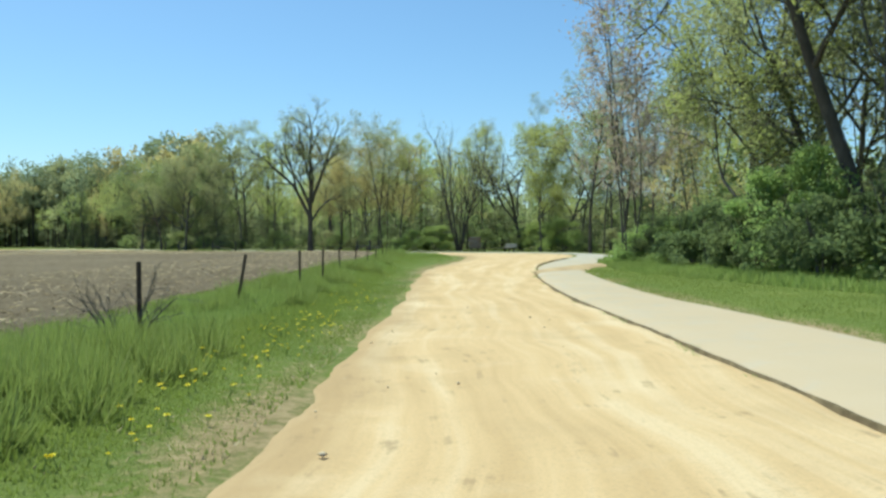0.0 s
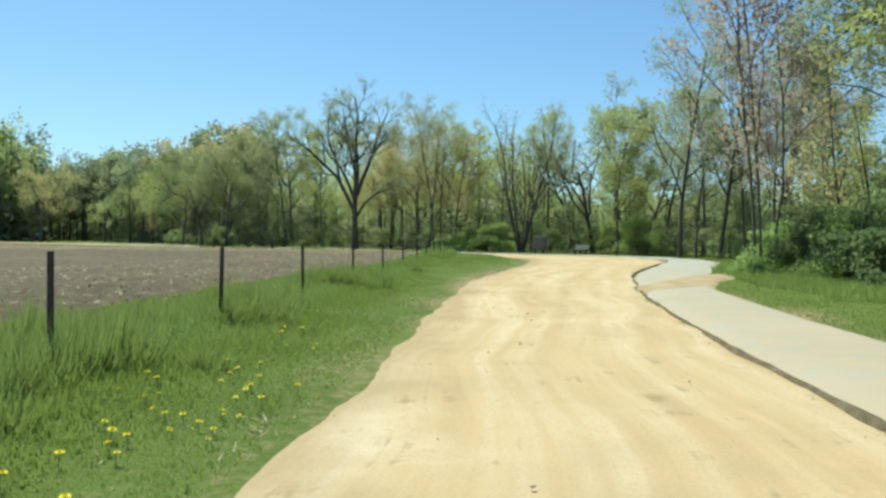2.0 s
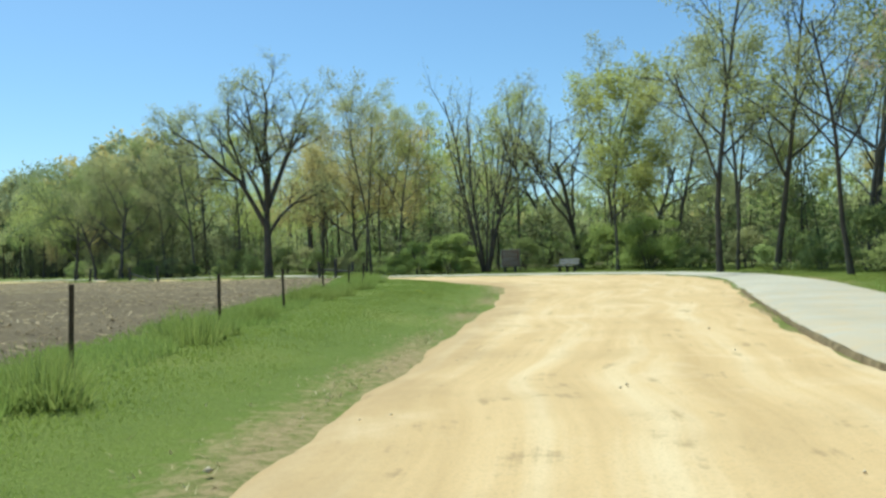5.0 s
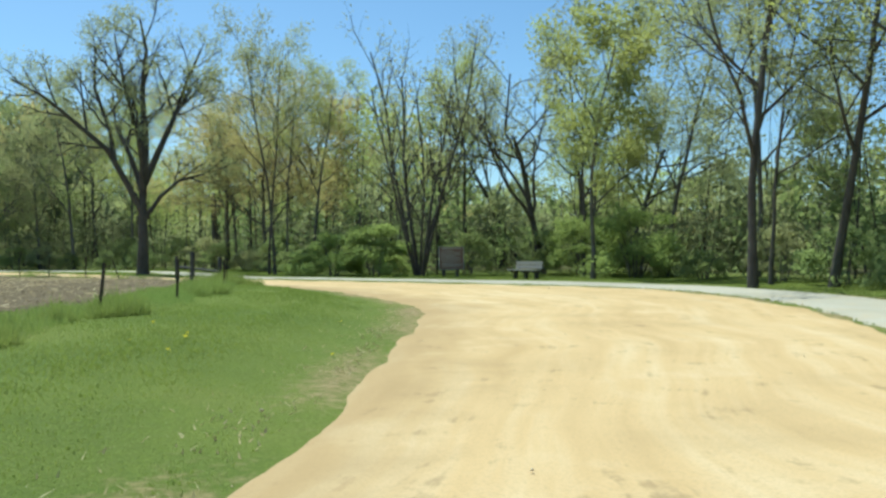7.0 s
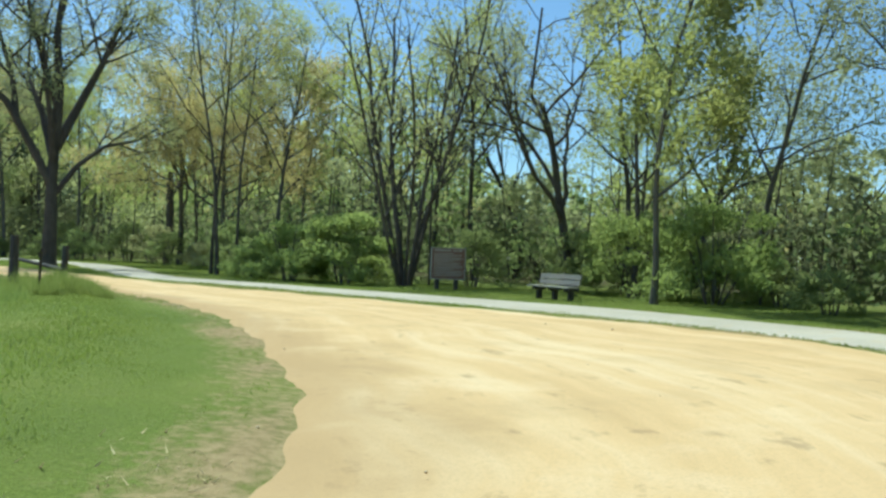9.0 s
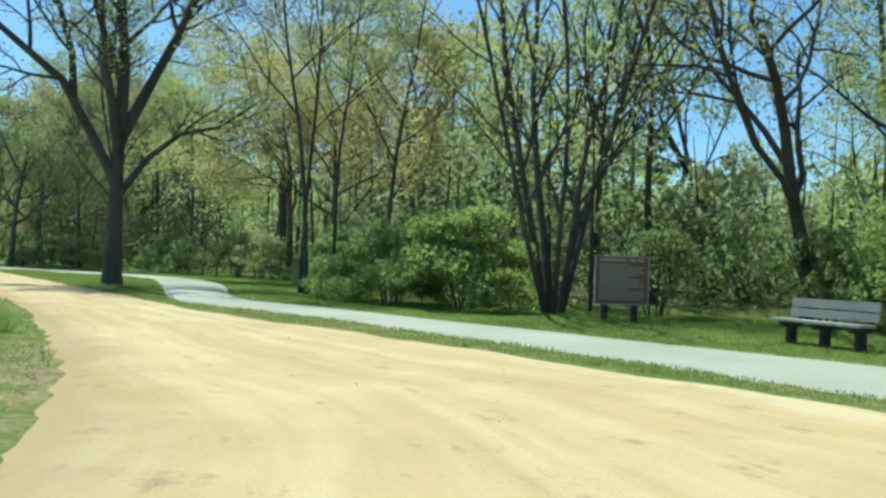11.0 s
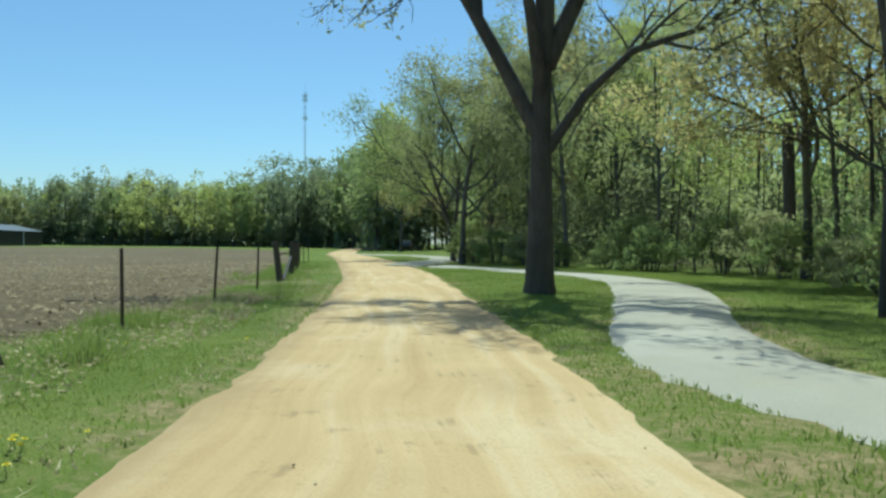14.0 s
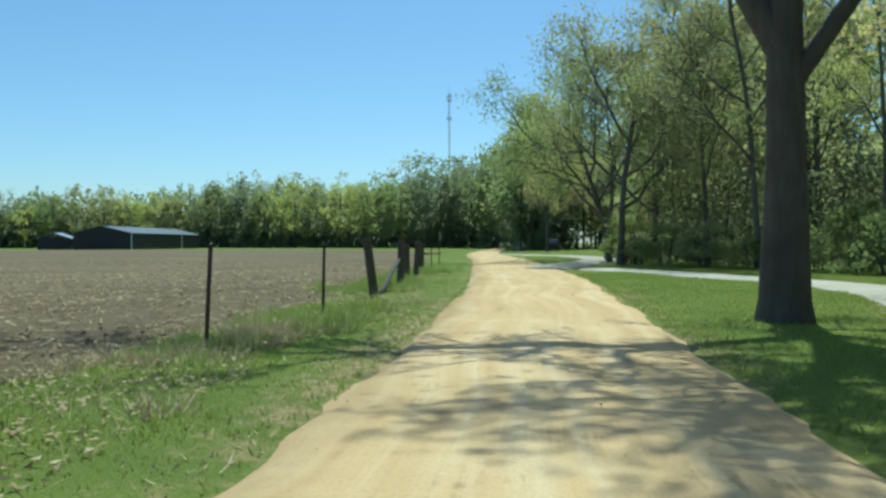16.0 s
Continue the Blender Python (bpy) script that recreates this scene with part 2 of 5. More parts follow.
LEG_WOOD = plain_material("dark_leg_wood", (0.05, 0.045, 0.04), (0.10, 0.09, 0.08), 7, 0.9)
SIGN_BROWN = plain_material("brown_sign_board", (0.20, 0.105, 0.08), (0.27, 0.145, 0.11), 4, 0.55)
SIGN_TRIM = plain_material("pale_sign_trim", (0.42, 0.40, 0.37), (0.55, 0.53, 0.50), 9, 0.6)
SIGN_BAR = plain_material("pale_sign_writing", (0.44, 0.38, 0.34), (0.54, 0.48, 0.44), 9, 0.6)
BARN_WALL = plain_material("dark_barn_cladding", (0.028, 0.025, 0.030), (0.045, 0.040, 0.046), 2, 0.6, stretch=(8, 8, 0.3))
BARN_ROOF_DARK = plain_material("dark_barn_roof", (0.10, 0.105, 0.115), (0.16, 0.168, 0.18), 1, 0.5, 0.4)
BARN_ROOF = plain_material("galvanised_roof", (0.26, 0.28, 0.30), (0.38, 0.40, 0.42), 1, 0.45, 0.5)
WHITE_TRIM = plain_material("white_trim", (0.6, 0.6, 0.6), (0.75, 0.75, 0.75), 3, 0.6)
STEEL = plain_material("mast_steel", (0.25, 0.26, 0.28), (0.38, 0.39, 0.41), 1, 0.5, 0.6)
YELLOW = plain_material("dandelion_yellow", (0.82, 0.66, 0.02), (0.92, 0.78, 0.05), 60, 0.7)
STEM = plain_material("stem_green", (0.10, 0.17, 0.05), (0.15, 0.22, 0.07), 30, 0.7)
STONE = plain_material("pebble", (0.46, 0.36, 0.23), (0.66, 0.53, 0.35), 12, 0.9)
CAR_PAINT = plain_material("dark_blue_paint", (0.012, 0.014, 0.022), (0.018, 0.02, 0.03), 3, 0.3, 0.2, 0.5, bump=0.0)
CAR_GLASS = plain_material("car_window", (0.05, 0.07, 0.09), (0.07, 0.09, 0.11), 2, 0.06, 0.0, 0.8, bump=0.0)
RUBBER = plain_material("tyre_rubber", (0.015, 0.015, 0.015), (0.03, 0.03, 0.03), 8, 0.85)
LAMP_RED = plain_material("tail_lamp_red", (0.25, 0.01, 0.01), (0.35, 0.02, 0.02), 8, 0.3)


# ---------------------------------------------------------------- mesh helpers
def np_mesh(name, verts, faces, mat, smooth=False):
    """A mesh from arrays: verts (n, 3), faces (m, k) with one k."""
    verts, faces = np.asarray(verts, dtype=np.float32), np.asarray(faces, dtype=np.int32)
    me = bpy.data.meshes.new(name)
    n, k = faces.shape
    me.vertices.add(len(verts))
    me.vertices.foreach_set("co", verts.ravel())
    me.loops.add(n * k)
    me.loops.foreach_set("vertex_index", faces.ravel())
    me.polygons.add(n)
    me.polygons.foreach_set("loop_start", np.arange(0, n * k, k, dtype=np.int32))
    if smooth:
        me.polygons.foreach_set("use_smooth", np.ones(n, dtype=bool))
    me.update(calc_edges=True)
    me.validate()
    me.materials.append(mat)
    return me


def part(name, bm, material, parent, label=""):
    """Links a bmesh or a mesh as one object under a thing or a part."""
    if isinstance(bm, bmesh.types.BMesh):
        me = bpy.data.meshes.new(name)
        bm.to_mesh(me)
        bm.free()
        me.materials.append(material)
    else:
        me = bm
    ob = new(name, me)
    if parent:
        ob.parent = parent
    return tagged(ob, label)


def box(x0, x1, y0, y1, z0, z1, bevel=0.0, m=None, bm=None):
    bm = bm or bmesh.new()
    r = bmesh.ops.create_cube(bm, size=1.0)
    for v in r["verts"]:
        v.co = Vector(((x0 + x1) / 2 + v.co.x * (x1 - x0), (y0 + y1) / 2 + v.co.y * (y1 - y0), (z0 + z1) / 2 + v.co.z * (z1 - z0)))
    if bevel:
        es = {e for v in r["verts"] for e in v.link_edges}
        bmesh.ops.bevel(bm, geom=list(es), offset=bevel, segments=2, affect="EDGES")
    if m is not None:
        bmesh.ops.transform(bm, matrix=m, verts=bm.verts)
    return bm


def rod(a, b, r0, r1=None, sides=8, bm=None):
    bm = bm or bmesh.new()
    a, b = Vector(a), Vector(b)
    m = Matrix.Translation((a + b) / 2) @ (b - a).to_track_quat("Z", "Y").to_matrix().to_4x4()
    bmesh.ops.create_cone(bm, cap_ends=True, segments=sides, radius1=r0, radius2=r0 if r1 is None else r1, depth=(b - a).length, matrix=m)
    return bm


def smooth_line(points, step):
    """Catmull-Rom through the points (any dimension), sampled about every step metres of the first two numbers."""
    p = np.array(points, dtype=float)
    p = np.vstack([2 * p[0] - p[1], p, 2 * p[-1] - p[-2]])
    out = []
    for i in range(1, len(p) - 2):
        n = max(1, int(np.linalg.norm(p[i + 1][:2] - p[i][:2]) / step))
        for u in np.arange(n) / n:
            out.append(0.5 * (2 * p[i] + (p[i + 1] - p[i - 1]) * u + (2 * p[i - 1] - 5 * p[i] + 4 * p[i + 1] - p[i + 2]) * u * u
                              + (3 * p[i] - p[i - 1] - 3 * p[i + 1] + p[i + 2]) * u ** 3))
    return np.array(out + [p[-2]])


def away(q, line):
    """Distances of points (n, 2) from a polyline."""
    best = np.full(len(q), 1e9)
    x, y = np.ascontiguousarray(q[:, 0], dtype=np.float32), np.ascontiguousarray(q[:, 1], dtype=np.float32)
    for a, b in zip(line[:-1], line[1:]):
        dx, dy = float(b[0] - a[0]), float(b[1] - a[1])
        px, py = x - float(a[0]), y - float(a[1])
        u = np.clip((px * dx + py * dy) * (1.0 / max(dx * dx + dy * dy, 1e-9)), 0, 1)
        px -= u * dx
        py -= u * dy
        best = np.minimum(best, px * px + py * py)
    return np.sqrt(best)


def inside(q, poly):
    """Which points (n, 2) lie in a polygon."""
    order = np.argsort(q[:, 1])
    x, y = q[order, 0], q[order, 1]
    hit = np.zeros(len(q), dtype=bool)
    for (ax, ay), (bx, by) in zip(poly, np.roll(poly, -1, axis=0)):
        if ay != by:
            i, j = np.searchsorted(y, (min(ay, by), max(ay, by)))
            hit[i:j] ^= x[i:j] < (bx - ax) * (y[i:j] - ay) / (by - ay) + ax
    out = np.empty(len(q), dtype=bool)
    out[order] = hit
    return out


def ease(v, a, b):
    u = np.clip((v - a) / (b - a), 0, 1)
    return u * u * (3 - 2 * u)


def waves(q, size, seed):
    """A cheap smooth noise of about -1 to 1 over points (n, 2)."""
    r = np.random.RandomState(seed)
    total = np.zeros(len(q))
    for k in range(7):
        a, f = r.uniform(0, 6.283), (0.6 + 0.35 * k) / size
        total += np.sin((q[:, 0] * math.cos(a) + q[:, 1] * math.sin(a)) * f * 2 + r.uniform(0, 6.283)) / (1 + 0.3 * k)
    return total / 3.0


# ---------------------------------------------------------------- plan of the place
# left and right edge of the dirt road, station by station
ROAD = smooth_line([
    (-1.35, -30, 3.1, -30), (-1.3, 0, 3.1, 0), (-1.15, 9, 3.05, 9.5), (-1.0, 18, 2.95, 18), (-1.0, 27, 3.4, 27), (-0.8, 34, 4.2, 34.6),
    (0.1, 42, 5.7, 43.6), (1.0, 50, 8.4, 53.4), (1.5, 57, 10.0, 60.5), (1.55, 60.5, 10.0, 65.5), (0.95, 63.3, 9.1, 69.1), (-0.4, 67.4, 6.5, 71.8),
    (-1.8, 70.3, 4.15, 73.8), (-3.2, 72.6, 1.55, 75.85), (-5.6, 75.6, -1.3, 78.0), (-9.2, 79.9, -5.3, 80.9), (-15.1, 85.8, -11.2, 86.7),
    (-23.0, 93.2, -20.0, 95.2), (-30.8, 100, -28.2, 102.9), (-54, 119.3, -51.5, 122.6), (-75, 136, -72.8, 139), (-100, 158.5, -98, 161.5), (-150, 206, -148, 209)], 0.35)
TRAIL = smooth_line([
    (2.85, -30, 5.6, -30), (2.85, 0, 5.4, 0), (2.8, 10, 5.3, 10), (2.7, 18, 4.8, 18), (3.15, 27, 5.1, 26), (3.85, 33, 5.8, 33), (4.7, 39, 7.4, 39.5),
    (6.5, 46.5, 10, 48), (8.6, 54.5, 12.2, 56.5), (10.1, 61, 12.9, 63.5), (10.1, 65.8, 12.4, 67.5), (9.2, 69.3, 11, 71.3), (6.9, 72.2, 8.4, 74.7),
    (4.6, 74.3, 6, 77), (2.3, 76.4, 2.9, 79.1), (-0.6, 78.9, 0.2, 81.0), (-4.2, 81.7, -3, 83.4), (-7.3, 83.7, -5.9, 85.3), (-9.2, 86.0, -7.3, 87),
    (-11, 89.2, -8.8, 89.4), (-13.5, 93.6, -10.7, 93.5), (-16.6, 98.5, -13.4, 98.5), (-18.9, 101.5, -16.3, 102.2), (-23, 104.2, -20.6, 105.4),
    (-29, 106.8, -27.8, 108.4), (-33.4, 108.2, -32.6, 110.2)], 0.35)
DRIVE = smooth_line([
    (-33.5, 107.8, -36.5, 107.6), (-38.5, 115, -41, 113.5), (-42.4, 121.5, -45, 120.2), (-49, 129.6, -51, 127.6), (-57.5, 136, -58.8, 133.4),
    (-66, 139, -66, 135.6), (-73.5, 139.5, -72, 136.5)], 0.6)
ROAD_POLY = np.vstack([ROAD[::4, :2], ROAD[::-4, 2:]])
TRAIL_POLY = np.vstack([TRAIL[::4, :2], TRAIL[::-4, 2:]])
DRIVE_POLY = np.vstack([DRIVE[:, :2], DRIVE[::-1, 2:]])
ROAD_LEFT, ROAD_RIGHT = ROAD[::9, :2], ROAD[::9, 2:]
LEFT_LAND = np.vstack([ROAD_LEFT, [(-4000, 4000), (-4000, -4000), (-1.35, -4000)]])
FENCE = np.array([(-3.15, -30), (-3.1, 12), (-3.05, 33), (-3.4, 60), (-4.6, 69), (-5.8, 73.6), (-9.6, 77.3), (-13.4, 81.0), (-16.3, 84.2), (-19.6, 87.6), (-24, 91.6),
                  (-28, 94.9), (-32.3, 98.6), (-44, 108.6), (-75, 133.2), (-100, 155)])
FIELD_POLY = np.vstack([[(-4.2, -120)], FENCE[:5] - (1.1, 0), FENCE[5:] + (-0.45, -0.48), [(-104, 152), (-140, 160), (-172, 140), (-182, 118), (-190, 60), (-200, -120)]])
# edge of the wood, beyond the trail
WOOD_EDGE = np.array([(12.6, -40), (12.4, 8), (11.8, 18), (10.2, 26), (9.6, 33), (10.6, 42), (12.6, 49), (15.5, 57), (16.6, 64), (15.6, 70), (13, 76), (11.2, 82), (7.5, 86.5), (3, 86.6),
                      (0.4, 84.8), (-2.2, 86.2), (-5.2, 88.6), (-7.0, 92), (-8.2, 96.5), (-11, 102.5), (-15, 107), (-22, 110.8), (-29, 112.8), (-37, 115.5),
                      (-44, 124.5), (-47, 136), (-60, 148), (-92, 178), (-150, 228)])
WOOD_POLY = np.vstack([WOOD_EDGE, [(-150, 900), (900, 900), (900, -40)]])


def height(q):
    """Height of the ground: level, with a low grassy bank along the first fence and the field behind it."""
    q = np.asarray(q, dtype=float)
    left = inside(q, LEFT_LAND)
    d = away(q, ROAD_LEFT)
    crest = 0.22 - 0.20 * ease(q[:, 1], 70, 83)
    z = np.where(left, crest * ease(d, 0.25, 2.3), 0.0)
    w = inside(q, WOOD_POLY)
    z = z + np.where(w, 0.25 * ease(away(q, WOOD_EDGE), 0, 6), 0)
    off = ease(np.minimum(away(q, ROAD_LEFT), away(q, ROAD_RIGHT)), 0.3, 3)
    return z + off * 0.035 * waves(q, 1.7, 3)


def height_at(x, y):
    return float(height(np.array([(x, y)]))[0])


# ---------------------------------------------------------------- ground, road, trail, field
def ground_sheet():
    xs = np.unique(np.concatenate([[-3500, -1800, -900, -500, -330], np.arange(-260, -60, 10), np.arange(-60, -26, 2), np.arange(-26, 18, 0.6), np.arange(18, 60, 3),
                                   [70, 100, 160, 300, 600, 1400, 3500]]))
    ys = np.unique(np.concatenate([[-3500, -1500, -500, -200, -90], np.arange(-40, 0, 3), np.arange(0, 112, 0.7), np.arange(112, 150, 2), np.arange(150, 300, 10),
                                   [330, 420, 600, 1200, 3500]]))
    gx, gy = np.meshgrid(xs, ys)
    q = np.stack([gx.ravel(), gy.ravel()], 1)
    z = height(q)
    under = inside(q, ROAD_POLY) | inside(q, TRAIL_POLY) | inside(q, DRIVE_POLY)
    rim = np.minimum(np.minimum(away(q, ROAD_LEFT), away(q, ROAD_RIGHT)), np.minimum(away(q, TRAIL[::6, :2]), away(q, TRAIL[::6, 2:])))
    rim = np.minimum(rim, np.minimum(away(q, DRIVE[::4, :2]), away(q, DRIVE[::4, 2:])))
    z = np.where(under, z - 0.10 * ease(rim, 0, 0.7), z)
    f = inside(q, FIELD_POLY)
    z = np.where(f, z - 0.25 * ease(away(q, FIELD_POLY), 0.2, 2.0), z)
    nx, ny = len(xs), len(ys)
    i = (np.arange(ny - 1)[:, None] * nx + np.arange(nx - 1)[None]).ravel()
    me = np_mesh("ground", np.column_stack([q, z]), np.stack([i, i + 1, i + nx + 1, i + nx], 1), TURF, True)
    litter = np.where(inside(q, WOOD_POLY), ease(away(q, WOOD_EDGE), 1.5, 7.0) * 0.8, 0.0)
    me.attributes.new("litter", "FLOAT", "POINT").data.foreach_set("value", litter.astype(np.float32))
    worn = np.clip(1.0 - rim / 1.05, 0, 1) * (0.65 + 0.35 * waves(q, 2.0, 21))
    me.attributes.new("worn", "FLOAT", "POINT").data.foreach_set("value", worn.astype(np.float32))
    ob = new("ground", me)
    return tagged(ob, "green spring turf with brown leaf litter under the trees", "ground", kind="structure")


ground = ground_sheet()


def strip(name, stations, across, mat, profile, wobble, seed, lift):
    """A way laid from paired edge points, with uneven edges, and UV in metres across and along."""
    r = np.random.RandomState(seed)
    n = len(stations)
    a, b = stations[:, :2], stations[:, 2:]
    along = np.concatenate([[0], np.cumsum(np.linalg.norm(np.diff((a + b) / 2, axis=0), axis=1))])
    side = (b - a) / np.linalg.norm(b - a, axis=1)[:, None]
    wide = np.linalg.norm(b - a, axis=1)

    def edge_noise(k):
        return wobble * (np.sin(along * 0.55 + k) * 0.45 + np.sin(along * 1.7 + 2 * k) * 0.3 + np.sin(along * 4.3 + 3 * k) * 0.18 + r.uniform(-0.4, 0.4, n))
    us = np.linspace(0, 1, across)
    pts = a[:, None] * (1 - us)[None, :, None] + b[:, None] * us[None, :, None]
    for col, k, share in ((0, 1, 1.0), (1, 1, 0.6), (across - 2, 4, 0.6), (across - 1, 4, 1.0)):
        pts[:, col] += side * edge_noise(k)[:, None] * share
    q = pts.reshape(-1, 2)
    z = lift + profile(us[None, :], wide[:, None], along[:, None]) + 0 * along[:, None]
    z[:, 0] -= 0.06
    z[:, -1] -= 0.06
    verts = np.column_stack([q, z.ravel()])
    i = (np.arange(n - 1)[:, None] * across + np.arange(across - 1)[None]).ravel()
    faces = np.stack([i, i + 1, i + across + 1, i + across], 1)
    me = np_mesh(name, verts, faces, mat, True)
    uv = np.stack([np.broadcast_to(us[None, :] * 4.0, z.shape), np.broadcast_to(along[:, None], z.shape)], -1).reshape(-1, 2)
    me.uv_layers.new(name="UVMap").data.foreach_set("uv", uv[faces.ravel()].astype(np.float32).ravel())
    return new(name, me)


def road_profile(u, wide, along):
    ruts = 0.018 * (np.exp(-((u - 0.24) / 0.07) ** 2) + np.exp(-((u - 0.70) / 0.07) ** 2))
    return 0.03 * np.sin(np.pi * u) ** 0.6 - ruts * (0.6 + 0.4 * np.sin(along * 0.3)) + 0.010 * np.sin(along * 1.7 + u * 9) + 0.006 * np.sin(along * 4.1 - u * 23)


road = tagged(strip("dirt_road", ROAD, 17, DIRT, road_profile, 0.10, 5, 0.004), "pale sandy dirt road with wheel ruts and streaks", "road", kind="structure")
trail = tagged(strip("paved_trail", TRAIL, 9, PAVED, lambda u, w, s: 0.02 * np.sin(np.pi * u) + 0.004 * np.sin(s * 0.9), 0.05, 6, 0.035),
               "bleached grey asphalt trail with a worn edge", "pavement", kind="structure")
drive = tagged(strip("gravel_drive", DRIVE, 7, PAVED, lambda u, w, s: 0.03 * np.sin(np.pi * u) + 0.0 * s, 0.1, 7, 0.02),
               "pale gravel loop drive beside the dirt road", "road", kind="structure")


def soil_line():
    """The dark broken edge of the trail against the dirt road, and the bare earth cut across the trail."""
    pick = TRAIL[(TRAIL[:, 1] < 52) & (TRAIL[:, 1] > -12)]
    a = pick[:, :2] - (0.02, 0)
    r = np.random.RandomState(8)
    w = (0.030 + 0.024 * np.abs(np.sin(pick[:, 1] * 0.45)) + 0.02 * np.sin(pick[:, 1] * 1.3) + r.uniform(0, 0.02, len(pick))) * (0.25 + 0.45 * ease(pick[:, 1], 5, 12))
    st = np.column_stack([a - np.column_stack([w, 0 * w]), a + np.column_stack([w, 0 * w])])
    ob = strip("soil_edge", st, 5, SOIL, lambda u, wd, s: 0.010 * np.sin(np.pi * u) + 0.006 * np.sin(s * 6 + u * 5), 0.03, 9, 0.040)
    return tagged(ob, "dark crumbling soil along the broken asphalt edge", "soil", kind="structure")


soil_edge = soil_line()
wash = smooth_line([(3.2, 29.0, 3.6, 31.4), (4.6, 30.3, 4.6, 34), (5.6, 31.8, 5.8, 37), (6.6, 35.0, 7.4, 39.6), (7.7, 37.0, 8.3, 40.6)], 0.3)
dirt_wash = tagged(strip("dirt_wash", wash, 9, WASHED, lambda u, w, s: 0.010 * np.sin(np.pi * u) + 0.003 * np.sin(s * 3 + u * 8), 0.12, 10, 0.055),
                   "brown dirt washed over the asphalt trail", "soil", kind="structure")


def field_sheet():
    xs = np.unique(np.concatenate([np.arange(-205, -60, 4), np.arange(-60, -30, 1.2), np.arange(-30, -3, 0.32)]))
    ys = np.unique(np.concatenate([np.arange(-120, -10, 5), np.arange(-10, 112, 0.42), np.arange(112, 165, 2.5)]))
    gx, gy = np.meshgrid(xs, ys)
    q = np.stack([gx.ravel(), gy.ravel()], 1)
    keep = inside(q, FIELD_POLY)
    d = away(q, np.vstack([FIELD_POLY, FIELD_POLY[:1]]))
    near = ease(q[:, 0], -45, -20)
    r = np.random.RandomState(11)
    z = height(q) + 0.02 + np.where(keep, 0.05 * ease(d, 0.1, 0.9), -0.10 * ease(d, 0, 0.5) - 0.02)
    z += near * ease(d, 0.2, 1) * (0.030 * np.sin(q[:, 0] * 8.2 + 0.6 * np.sin(q[:, 1] * 0.7)) + r.uniform(-0.05, 0.05, len(q)) + 0.03 * waves(q, 0.8, 5))
    use = keep | (d < 0.7)
    nx, ny = len(xs), len(ys)
    i = (np.arange(ny - 1)[:, None] * nx + np.arange(nx - 1)[None]).ravel()
    f = np.stack([i, i + 1, i + nx + 1, i + nx], 1)
    f = f[use[f].all(1)]
    ids = np.unique(f)
    back = np.full(len(q), -1)
    back[ids] = np.arange(len(ids))
    me = np_mesh("ploughed_field", np.column_stack([q, z])[ids], back[f], FIELD)
    return tagged(new("ploughed_field", me), "brown ploughed field with clods and pale stubble", "field", kind="structure")


field = field_sheet()


